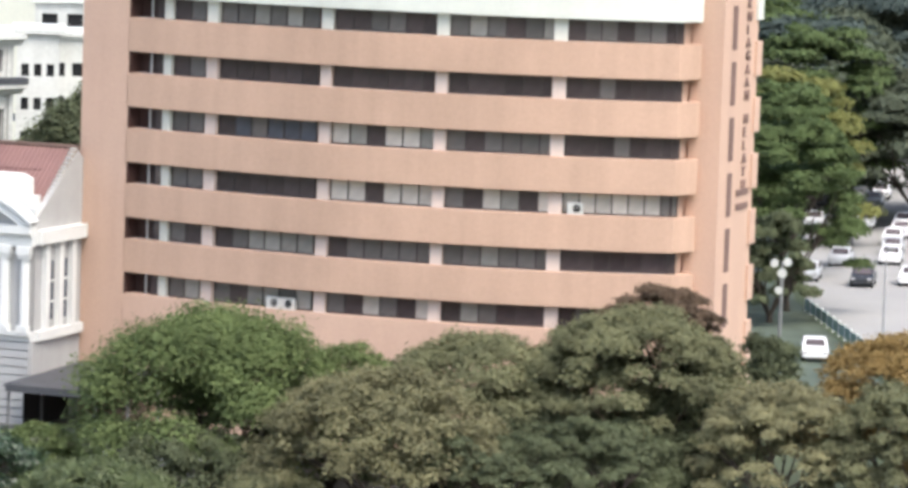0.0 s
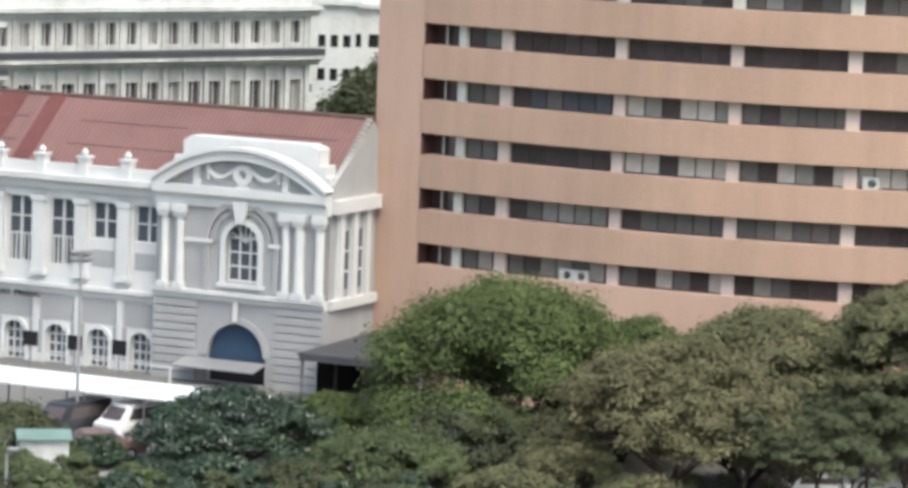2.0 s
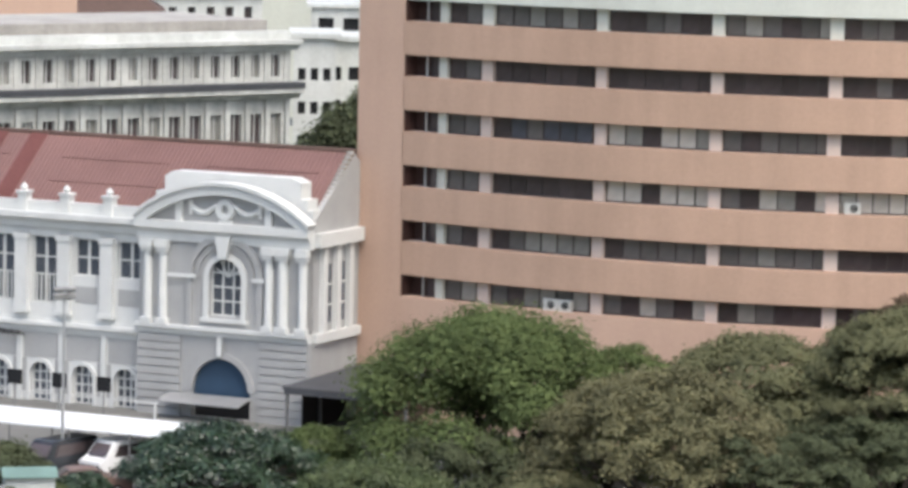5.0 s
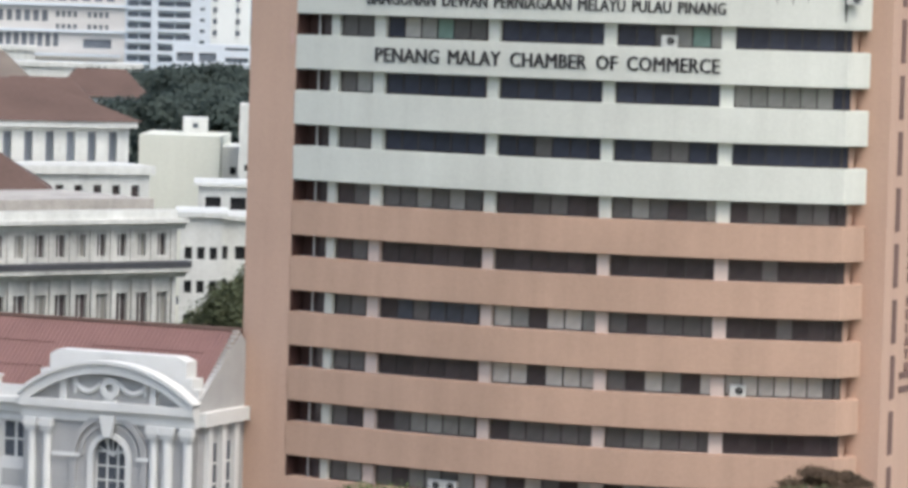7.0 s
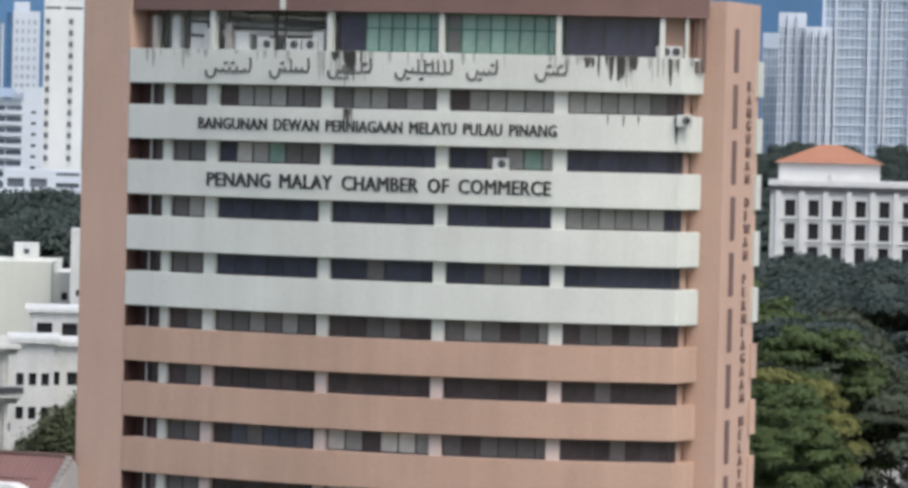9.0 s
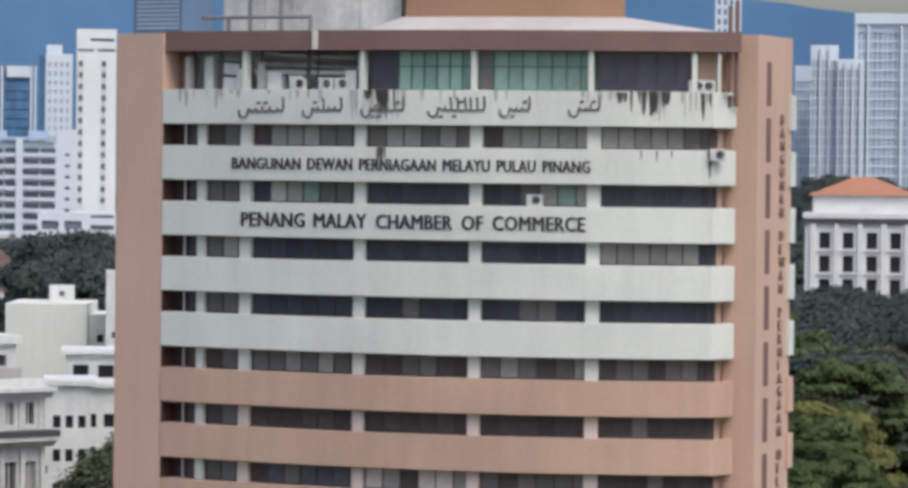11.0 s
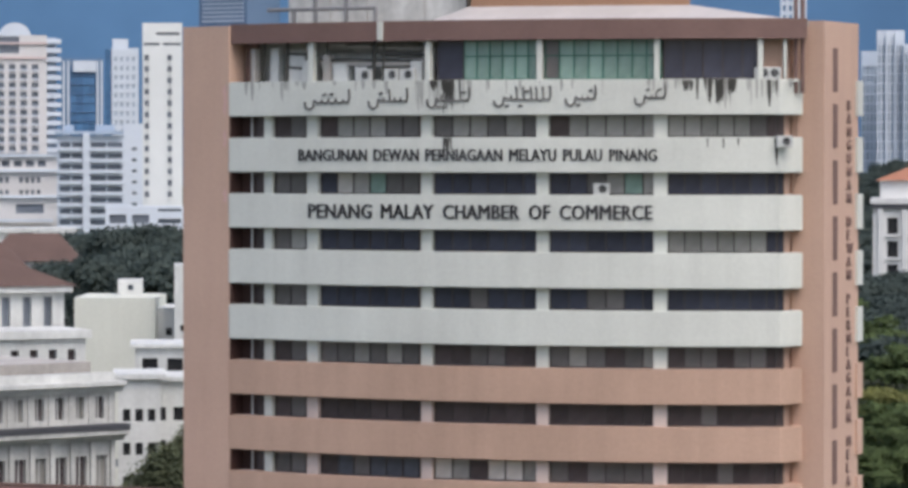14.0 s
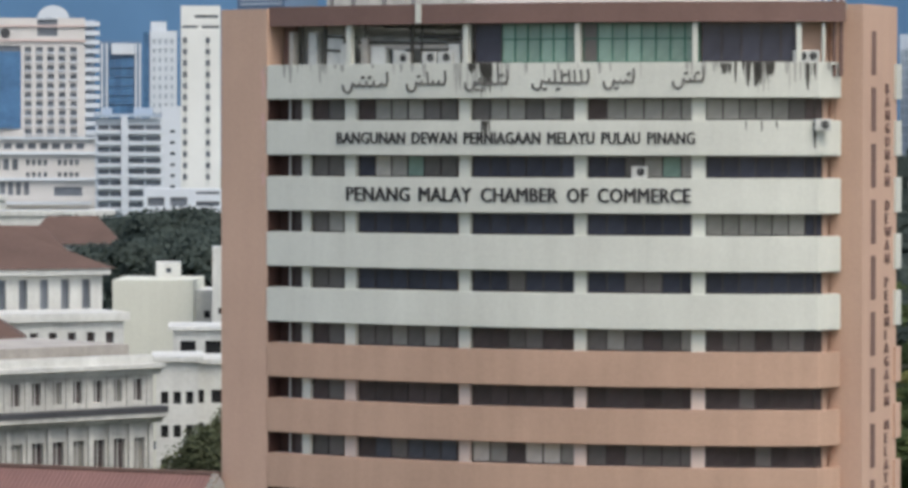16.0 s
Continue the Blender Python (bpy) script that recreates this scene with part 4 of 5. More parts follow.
tpart("canopy_roof", b, M["roof_sheet"], tower, "sloping white roof sheet")
tpart("penthouse", bx(13.7, 28.0, 3.2, 7.9, 42.64, 47.0), M["penthouse"], tower, "brown orange rooftop block")
tpart("penthouse", bx(1.0, 13.0, 4.0, 7.9, 42.64, 47.0), M["cream"], tower, "cream rooftop wall")
for u in (3.8, 6.3, 10.2):
    tpart("wall_joint", bx(u, u + 0.05, 3.96, 3.997, 42.64, 47.0), M["concrete"], tower)
cooler = tpart("cooling_unit", bx(-3.2, 0.4, 1.0, 4.0, 42.64, 45.4), M["far_blue_wall"], tower, "grey louvred cooling unit")
for k in range(9):
    tpart("louvre", bx(-2.9, 0.2, 0.93, 0.997, 42.9 + 0.25 * k, 43.04 + 0.25 * k), M["far_grey"], cooler)
for u0, u1 in ((1.2, 2.9), (2.9, 4.2), (4.2, 6.3), (6.3, 8.2)):
    tpart("roof_pipe", tube(bmesh.new(), (u0, 1.8, 43.55), (u1, 1.8, 43.55), 0.11), M["steel"], tower)
for u in (2.9, 4.3, 6.3, 8.2):
    tpart("roof_pipe", tube(bmesh.new(), (u, 1.8, 42.6), (u, 1.8, 43.6 if u in (2.9, 8.2) else 46.5), 0.13), M["steel"], tower)
for u, h in ((34.35, 44.2), (34.75, 44.4)):
    tpart("antenna_pole", tube(bmesh.new(), (u, 0.75, 38.6), (u, 0.75, h), 0.13), M["brown"], tower)
tpart("downpipe", bx(34.62, 34.80, 1.9, 2.19, 34.0, 42.6), M["brown"], tower, "brown rain pipe")

# open plant terrace of the top storey
tpart("terrace_wall", bx(0.0, 12.5, 2.05, 2.19, top0 - 0.1, 42.3), M["cream"], tower, "stained cream terrace wall")
g = random.Random(8)
for u, w, h in ((3.2, 1.0, 1.7), (6.0, 0.9, 1.0), (7.4, 0.8, 0.8), (2.0, 0.5, 1.9)):
    tpart("plant_cabinet", bx(u, u + w, 0.9, 1.6, top0, top0 + h), M["offwhite"], tower, "white plant cabinet")
for u in (1.6, 3.05, 4.3, 5.6, 8.6, 9.2):
    tpart("terrace_pipe", tube(bmesh.new(), (u, 0.85, top0), (u + 0.1, 0.85, 41.65), 0.12 if u in (3.05, 8.6) else 0.06), M["stain"], tower)
for z0, u0, u1 in ((41.0, 3.0, 5.0), (40.6, 5.2, 11.6), (40.2, 3.2, 4.7), (40.9, 9.0, 12.0)):
    tpart("terrace_pipe", tube(bmesh.new(), (u0, 0.95, z0), (u1, 0.95, z0 - 0.1), 0.1), M["stain"], tower)
tpart("beam", bx(5.2, 12.1, 0.9, 1.1, 40.25, 40.6), M["concrete"], tower)
for k, (u, w, h) in enumerate(((0.95, 0.25, 1.9), (4.2, 0.45, 1.2), (5.5, 0.4, 1.5), (11.0, 0.7, 1.1), (11.8, 0.2, 1.8))):
    tpart("plant_cabinet", bx(u, u + w, 0.6 + 0.05 * k, 1.1 + 0.05 * k, top0, top0 + h), M["offwhite" if k % 2 else "concrete"], tower, "pale plant cabinet")
for k in range(4):
    tpart("awning_sheet", prism(bmesh.new(), [(0.9, 41.5 - 0.1 * k), (1.9, 41.1 - 0.1 * k), (1.9, 41.04 - 0.1 * k), (0.9, 41.44 - 0.1 * k)], 5.3 + 1.6 * k, 6.7 + 1.6 * k, "x"), M["roof_sheet"], tower, "sagging pale awning sheet")
tpart("terrace_screen", bx(0.1, 0.9, 1.3, 1.5, top0, 41.6), M["brown"], tower)

def air_conditioner(m, label="white air conditioner box with dark fan"):
    t = thing("air_conditioner", label, "air conditioner", m, "air conditioners")
    b = bx(-0.45, 0.45, 0, 0.35, 0, 0.65)
    bmesh.ops.bevel(b, geom=b.edges[:], offset=0.03, segments=1, affect="EDGES")
    part("casing", b, M["offwhite"], t)
    b = bmesh.new()
    tube(b, (0.08, -0.02, 0.34), (0.08, -0.002, 0.34), 0.23, n=16)
    part("fan", b, M["black"], t)
    for k in range(3):
        part("grille_bar", bx(-0.16, 0.32, -0.035, -0.022, 0.2 + 0.13 * k, 0.215 + 0.13 * k), M["offwhite"], t)
    return t
for u, r in ((22.85, 2), (27.6, 8), (9.3, 10), (10.2, 10)):
    air_conditioner(tower.matrix_world @ tpose(u, 0.35, zt(r) - 1.22))
for u in (8.2, 9.9, 10.9, 32.4, 33.0):
    air_conditioner(tower.matrix_world @ tpose(u, 0.5, top0))
for u, z0, dx in ((33.55, 35.6, 0.0),):
    air_conditioner(tower.matrix_world @ tpose(u, -0.36, z0), "white air conditioner hung on the parapet corner")

# stains: long drips on the upper bands
def drips(u, z, count, spread, length, parent, seed, shade="stain"):
    g = random.Random(seed)
    for k in range(count):
        x = u + g.gauss(0, spread); w = g.uniform(0.03, 0.14); l = length * g.uniform(0.3, 1.0)
        pts = [(x - w, z), (x + w, z), (x + w * g.uniform(0.6, 1.1), z - l * 0.5), (x + w * 0.25, z - l), (x - w * 0.3, z - l * 0.9), (x - w * g.uniform(0.5, 1.0), z - l * 0.45)]
        tpart("stain", prism(bmesh.new(), pts, -0.012 if shade == "stain" else -0.007, -0.003, "y"), M[shade], parent, "black mould drip" if shade == "stain" else "faint grey water stain")
drips(13.6, 39.36, 10, 0.22, 2.0, BANDS[0], 1)
drips(12.9, 39.36, 5, 0.35, 0.9, BANDS[0], 2)
drips(30.0, 39.36, 14, 0.35, 1.4, BANDS[0], 3)
drips(28.0, 39.3, 5, 0.4, 0.7, BANDS[0], 4)
drips(33.0, 39.3, 4, 0.25, 1.6, BANDS[0], 5)
drips(13.65, 36.15, 4, 0.12, 1.5, BANDS[1], 6)
drips(33.1, 36.1, 4, 0.1, 1.6, BANDS[1], 7)
drips(30.5, 36.1, 5, 1.2, 0.6, BANDS[1], 8)
drips(13.7, 39.37, 16, 0.28, 1.7, BANDS[0], 10)
drips(29.6, 39.37, 20, 0.42, 1.2, BANDS[0], 12)
drips(30.6, 39.37, 8, 0.12, 0.9, BANDS[0], 13)
for k, (u, n, spread, l) in enumerate(((2.2, 8, 0.9, 1.2), (26.6, 10, 0.9, 0.9), (29.4, 12, 0.9, 1.8), (32.4, 10, 0.7, 1.3), (13.2, 12, 0.8, 1.8), (19.0, 9, 2.5, 0.9), (8.0, 9, 2.0, 0.8))):
    drips(u, 39.36, n, spread, l, BANDS[0], 20 + k, "faint")

for z0, l in ((39.0, 1.6), (36.4, 0.8), (33.0, 0.6)):
    pts = [(-0.55, z0), (-0.25, z0 + 0.3), (-0.2, z0 - l * 0.5), (-0.3, z0 - l), (-0.5, z0 - l * 0.8), (-0.42, z0 - l * 0.4)]
    tpart("peeled_patch", prism(bmesh.new(), pts, -0.012, -0.003, "y"), M["pink"], tower, "patch of peeled paint")

# unreadable script on the top band, as plain curved bars
def stroke(b, pts, w):
    """A flat bar along a line in the xz plane."""
    for (x0, z0), (x1, z1) in zip(pts, pts[1:]):
        L = math.hypot(x1 - x0, z1 - z0) or 1
        nx, nz = -(z1 - z0) / L * w / 2, (x1 - x0) / L * w / 2
        ex, ez = (x1 - x0) / L * w * 0.3, (z1 - z0) / L * w * 0.3
        prism(b, [(x0 - ex + nx, z0 - ez + nz), (x0 - ex - nx, z0 - ez - nz), (x1 + ex - nx, z1 + ez - nz), (x1 + ex + nx, z1 + ez + nz)], -0.05, -0.004, "y")
def script_word(u0, u1, zb, seed):
    g = random.Random(seed)
    b = bmesh.new()
    w = 0.12
    bowl = [(u0 + 0.5, zb + 0.1), (u0 + 0.42, zb - 0.28), (u0 + 0.2, zb - 0.42), (u0 - 0.05, zb - 0.3), (u0 - 0.1, zb + g.uniform(-0.1, 0.1))]
    stroke(b, bowl, w)
    line, u = [(u0 + 0.5, zb + 0.1)], u0 + 0.5
    while u < u1 - 0.45:
        step = g.uniform(0.28, 0.5)
        rise = g.choice((0.12, 0.2, 0.3, 0.62))
        line += [(u + step * 0.5, zb - 0.04 + g.uniform(-0.04, 0.04)), (u + step * 0.9, zb)]
        if rise < 0.5:
            stroke(b, [(u + step * 0.9, zb), (u + step * 1.0, zb + rise)], w * 0.9)
        else:
            stroke(b, [(u + step * 0.95, zb), (u + step * 0.9, zb + 0.5), (u + step * 0.8, zb + 0.68)], w * 0.9)
        if g.random() < 0.45:
            dz = g.choice((-0.38, 0.42))
            stroke(b, [(u + step * 0.2, zb + dz), (u + step * 0.2 + 0.16, zb + dz + 0.03)], 0.14)
        u += step
    line += [(u1 - 0.12, zb - 0.02)]
    stroke(b, line, w)
    stroke(b, [(u1 - 0.1, zb - 0.05), (u1, zb + 0.25), (u1 - 0.04, zb + 0.72)], w)
    tpart("lettering", b, M["script"], BANDS[0], "weathered dark raised script")
for k, (u0, u1) in enumerate(((4.9, 7.9), (8.9, 11.5), (12.5, 15.3), (16.6, 20.2), (20.9, 22.9), (25.0, 27.0))):
    script_word(u0, u1 - 0.3, 38.18 + 0.008 * (u0 - 5), 40 + k)

# ---- old classical building beside the tower: origin at its right front corner ----
old = thing("old_building", "white and grey two-storey classical building with red tile roof", "building", grid(-3.4, 5.0))
W, GR = M["plaster_white"], M["plaster_grey"]
XL = -42.0
b = bmesh.new()
holed(b, -11.2, 0, 0, 11.0, [(-6.55, -4.35, 6.05, 9.45), (-7.6, -3.75, 0.1, 3.6)], 0, 0.5)
box(b, -11.2, -0.0, 0.5, 11.2, 0, 11.0)
part("front_wall", b, GR, old, "pale grey pavilion wall")
b = bmesh.new()
WIN = [-13.05 - 2.93 * k for k in range(9)]
holes = [(x, x + 1.7, 7.7 if k < 2 else 5.95, 9.95) for k, x in enumerate(WIN)]
ARC = [-13.13 - 2.9 * k for k in range(9)]
holes += [(x, x + 1.45, 0.05, 2.4) for x in ARC]
holed(b, XL, -11.2, 0, 11.0, holes, 0.6, 0.45)
box(b, XL, -11.2, 1.06, 10.6, 0, 11.0)
part("wing_wall", b, W, old, "white wing wall")

def sash(parent, x0, x1, z0, z1, y, cols, rows, bars=None):
    """A dark glazed window with white glazing bars."""
    w = part("window", bx(x0, x1, y, y + 0.04, z0, z1), M["old_glass"], parent)
    b = bmesh.new()
    for i in range(cols + 1):
        x = x0 + (x1 - x0 - 0.1) * i / cols
        box(b, x, x + (0.16 if i * 2 == cols else 0.10), y - 0.08, y - 0.003, z0, z1)
    for z in [z0 + (z1 - z0 - 0.1) * j / rows for j in range(rows + 1)] if bars is None else bars:
        box(b, x0 + 0.1, x1, y - 0.075, y - 0.004, z, z + 0.1)
    part("glazing_frame", b, W, w)
    return w
for k, x in enumerate(WIN):
    if k < 2:
        sash(old, x, x + 1.7, 7.7, 9.95, 0.9, 2, 2)
        part("panel", bx(x + 0.1, x + 1.6, 0.57, 0.597, 6.1, 7.1), GR, old, "grey panel under the window")
    else:
        w = sash(old, x, x + 1.7, 5.95, 9.95, 0.9, 2, 2, (5.95, 7.6, 8.65, 9.85))
        for i in range(1, 6):
            part("baluster", bx(x + 0.29 * i - 0.04, x + 0.29 * i + 0.04, 0.72, 0.8, 5.95, 7.65), W, w)
    px = x + 1.7 + 0.19
    b = bmesh.new()
    box(b, px, px + 0.85, 0.30, 0.598, 5.3, 10.1)
    box(b, px - 0.08, px + 0.93, 0.22, 0.598, 9.75, 10.1), box(b, px - 0.08, px + 0.93, 0.22, 0.598, 5.3, 5.6)
    part("pilaster", b, W, old, "white pilaster")
for x in ARC:
    cx = x + 0.725
    b = bmesh.new()
    ring(b, cx, 1.68, 0.72, 0.95, 0.45, 0.597, 0, 180, 12)
    box(b, x - 0.22, x, 0.45, 0.597, 0.05, 1.68), box(b, x + 1.45, x + 1.67, 0.45, 0.597, 0.05, 1.68)
    part("arch_moulding", b, W, old, "white arched moulding")
    b = bmesh.new()
    pts = [(cx + 0.725 * math.cos(radians(a)), 1.68 + 0.72 * math.sin(radians(a))) for a in range(0, 91, 15)]
    prism(b, pts + [(x + 1.45, 2.4)], 0.601, 0.66, "y")
    part("arch_infill", b, W, old)
    b = bmesh.new()
    prism(b, [(2 * cx - a, c) for a, c in pts] + [(x, 2.4)], 0.601, 0.66, "y")
    part("arch_infill", b, W, old)
    sash(old, x, x + 1.45, 0.05, 2.4, 0.95, 3, 4)
    part("panel", bx(x - 0.45, x + 1.9, 0.56, 0.596, 2.66, 4.15), GR, old, "grey panel over the arch")
    part("panel", bx(x - 0.62, x - 0.26, 0.56, 0.596, 0.6, 2.6), GR, old)
    part("panel", bx(x + 1.71, x + 2.0, 0.56, 0.596, 0.6, 2.6), GR, old)
    part("pilaster", bx(x + 2.02, x + 2.35, 0.42, 0.598, 0, 4.2), W, old)
def course(name, x0, x1, y0, z0, z1, out, label="white moulded cornice"):
    b = bmesh.new()
    prof = [(y0 + 0.3, z0), (y0 - out * 0.35, z0), (y0 - out * 0.45, z0 + (z1 - z0) * 0.4), (y0 - out, z0 + (z1 - z0) * 0.62), (y0 - out, z1), (y0 + 0.3, z1)]
    prism(b, prof, x0, x1, "x")
    part(name, b, W, old, label)
course("string_course", XL, -11.2, 0.6, 4.25, 4.85, 0.35)
course("cornice", XL, -11.2, 0.6, 10.5, 11.4, 0.7)
part("parapet", bx(XL, -11.2, 0.35, 0.75, 11.4, 12.05), W, old, "low white roof parapet")
for k in range(9):
    x = -13.55 - 2.93 * k
    b = bmesh.new()
    box(b, x - 0.3, x + 0.3, 0.2, 0.85, 11.4, 12.45), box(b, x - 0.38, x + 0.38, 0.12, 0.93, 12.45, 12.6)
    tube(b, (x, 0.5, 12.6), (x, 0.5, 12.8), 0.12, 0.24), tube(b, (x, 0.5, 12.8), (x, 0.5, 13.05), 0.24, 0.06)
    part("pedestal", b, W, old, "white pedestal with finial")
course("string_course", -11.3, 0.1, 0.0, 4.85, 5.4, 0.4)
course("cornice", -11.3, 0.15, 0.0, 10.3, 11.5, 0.55)
for x0, x1 in ((-10.83, -10.28), (-9.82, -9.27), (-2.80, -2.27), (-1.96, -1.30), (-0.62, -0.06)):
    c = (x0 + x1) / 2; r = (x1 - x0) / 2
    b = bmesh.new()
    tube(b, (c, -0.12, 5.75), (c, -0.12, 9.6), r, r * 0.88, 14)
    box(b, c - r - 0.07, c + r + 0.07, -0.45, 0.0, 5.4, 5.75), box(b, c - r - 0.06, c + r + 0.06, -0.42, 0.0, 9.6, 9.85), box(b, c - r - 0.14, c + r + 0.14, -0.5, 0.0, 9.85, 10.3)
    part("column", b, W, old, "white classical column")
# arched window, niche ring, keystone
CX = -5.45
w = sash(old, -6.55, -4.35, 6.05, 9.45, 0.42, 3, 4)
b = bmesh.new()
for a in (30, 60, 90, 120, 150):
    tube(b, (CX, 0.36, 8.35), (CX + 1.05 * math.cos(radians(a)), 0.36, 8.35 + 1.05 * math.sin(radians(a))), 0.05, n=5)
part("glazing_frame", b, W, w)
b = bmesh.new()
ring(b, CX, 8.35, 1.05, 1.38, -0.14, -0.002, 0, 180, 18)
box(b, -6.85, -6.52, -0.14, -0.003, 5.9, 8.35), box(b, -4.38, -4.05, -0.14, -0.003, 5.9, 8.35), box(b, -7.0, -3.9, -0.22, -0.003, 5.72, 5.95)
part("window_surround", b, W, old, "white arched window surround")
b = bmesh.new()
pts = [(CX + 1.1 * math.cos(radians(a)), 8.35 + 1.1 * math.sin(radians(a))) for a in range(0, 91, 10)]
prism(b, pts + [(-4.35, 9.45)], 0.01, 0.3, "y"), prism(b, [(2 * CX - a, c) for a, c in pts] + [(-6.55, 9.45)], 0.01, 0.3, "y")
part("arch_infill", b, GR, old)
b = bmesh.new()
ring(b, CX, 8.35, 2.15, 2.5, -0.22, -0.002, 0, 180, 22)
ring(b, CX, 8.35, 1.75, 1.95, -0.12, -0.002, 0, 180, 22)
box(b, CX - 2.5, CX - 2.15, -0.2, -0.003, 5.4, 8.35), box(b, CX + 2.15, CX + 2.5, -0.2, -0.003, 5.4, 8.35)
part("niche_moulding", b, GR, old, "grey stepped arch moulding")
for x0, x1 in ((-9.2, -7.3), (-3.6, -2.8)):
    part("impost", bx(x0, x1, -0.28, -0.23, 8.22, 8.45), W, old)
part("keystone", prism(bmesh.new(), [(-5.7, 9.5), (-5.2, 9.5), (-4.95, 10.75), (-5.95, 10.75)], -0.5, -0.225, "y"), W, old, "white keystone")
# segmental pediment and stepped attic
PX, PR, PZ = -5.6, 8.79, 4.81
b = bmesh.new()
pts = [(PX + PR * math.sin(radians(a)), PZ + PR * math.cos(radians(a))) for a in range(-40, 41, 4)]
prism(b, pts + [(0.05, 11.5), (-11.25, 11.5)], 0.05, 0.6, "y")
part("tympanum", b, GR, old, "grey curved pediment field")
b = bmesh.new()
ring(b, PX, PZ, PR - 0.45, PR + 0.12, -0.5, 0.05, 49.8, 130.2, 26)
ring(b, PX, PZ, PR + 0.12, PR + 0.32, -0.7, 0.3, 49.8, 130.2, 26)
part("pediment_moulding", b, W, old, "white curved pediment moulding")
b = bmesh.new()
prism(b, [(-11.1, 11.5), (-0.1, 11.5), (-0.1, 12.5), (-0.5, 12.5), (-0.5, 13.1), (-0.95, 13.1), (-0.95, 14.05), (-1.6, 14.3), (-9.4, 14.3), (-9.9, 14.0), (-9.9, 13.1), (-10.5, 13.1), (-10.5, 12.5), (-11.1, 12.5)], 0.62, 1.9, "y")
part("attic", b, W, old, "white stepped attic wall")
for x in (-8.75, -2.85):
    part("pilaster", bx(x, x + 0.4, -0.2, 0.05, 11.5, 12.95), W, old)
b = bmesh.new()
ring(b, PX + 0.1, 12.3, 0.25, 0.62, -0.16, 0.05, 0, 360, 18)
part("rosette", b, W, old, "white plaster rosette")
part("relief_foot", bx(PX - 0.35, PX + 0.55, -0.12, 0.05, 11.50, 11.66), W, old)
for sgn in (-1, 1):
    b = bmesh.new()
    for k in range(8):
        a0, a1 = k / 8, (k + 1) / 8
        def f(a):
            return (PX + 0.1 + sgn * (0.6 + 1.7 * a), -0.05, 12.55 - 0.45 * math.sin(math.pi * a) - 0.1 * a)
        tube(b, f(a0), f(a1), 0.13 + 0.05 * math.sin(math.pi * a0), n=6)
    part("garland", b, W, old, "white plaster garland")
    part("garland_drop", tube(bmesh.new(), (PX + 0.1 + sgn * 2.3, -0.05, 12.75), (PX + 0.1 + sgn * 2.3, -0.05, 11.9), 0.18, 0.1, 6), W, old)
# rusticated ground floor
for x0, x1 in ((-11.2, -8.3), (-3.1, 0.02)):
    for k in range(10):
        b = bx(x0, x1, -0.16, -0.002, 0.05 + 0.48 * k, 0.05 + 0.48 * k + 0.40)
        part("stone_block", b, GR, old)
part("stone_block", bx(0.002, 0.14, 0.0, 1.5, 0, 4.8), GR, old)
b = bmesh.new()
cz = 1.75
ring(b, -5.675, cz, 1.85, 2.2, -0.14, -0.002, 0, 180, 20)
box(b, -5.85, -5.5, -0.25, -0.15, 3.7, 4.85)
part("arch_moulding", b, GR, old)
part("arch_keystone", bx(-5.82, -5.53, -0.3, -0.252, 3.75, 4.84), W, old, "white keystone")
b = bmesh.new()
pts = [(-5.675 + 1.88 * math.cos(radians(a)), cz + 1.82 * math.sin(radians(a))) for a in range(0, 91, 9)]
prism(b, pts + [(-3.75, 3.6)], 0.01, 0.3, "y"), prism(b, [(-11.35 - a, c) for a, c in pts] + [(-7.6, 3.6)], 0.01, 0.3, "y")
part("arch_infill", b, GR, old)
part("blue_fanlight", bx(-7.6, -3.75, 0.3, 0.36, 1.3, 3.6), M["blue_cloth"], old, "dark blue cloth filling the arch")
part("entrance", bx(-7.6, -3.75, 0.40, 0.46, 0.05, 1.3), M["black"], old)
b = bmesh.new()
prism(b, [(-0.1, 1.45), (-1.7, 1.12), (-1.7, 1.04), (-0.1, 1.36)], -9.0, -3.6, "x")
part("porch_awning", b, M["aluminium"], old, "grey sheet porch awning")
# side wall towards the tower, gable and roof
for y in (1.3, 3.0, 4.6):
    part("pilaster", bx(0.002, 0.3, y, y + 0.5, 5.4, 10.3), W, old)
for y in (1.95, 3.65):
    w = part("window", bx(0.004, 0.06, y, y + 0.75, 5.9, 9.3), M["old_glass"], old, "narrow dark side window")
    for z in (6.9, 8.1):
        part("glazing_bar", bx(0.061, 0.12, y, y + 0.75, z, z + 0.1), W, w)
part("string_course", bx(0.002, 0.35, 0.4, 6.0, 4.85, 5.4), W, old)
part("cornice", bx(0.002, 0.5, 0.4, 6.0, 10.4, 11.2), W, old)
b = bmesh.new()
prism(b, [(0.4, 11.0), (10.8, 11.0), (10.8, 11.6), (5.6, 15.45), (0.6, 11.9)], -0.35, 0.0, "x")
part("gable", b, GR, old, "plain grey gable wall")
b = bmesh.new()
e0, e1 = (0.95, 11.75), (5.6, 15.62)
prism(b, [e0, e1, (10.6, 11.5), (10.6, 11.35), (5.6, 15.42), (0.95, 11.55)], XL, -0.05, "x")
roof = part("roof", b, M["roof_red"], old, "weathered red clay tile roof")
sl = Vector((0, e1[0] - e0[0], e1[1] - e0[1])); sn = Vector((0, -sl.z, sl.y)).normalized()
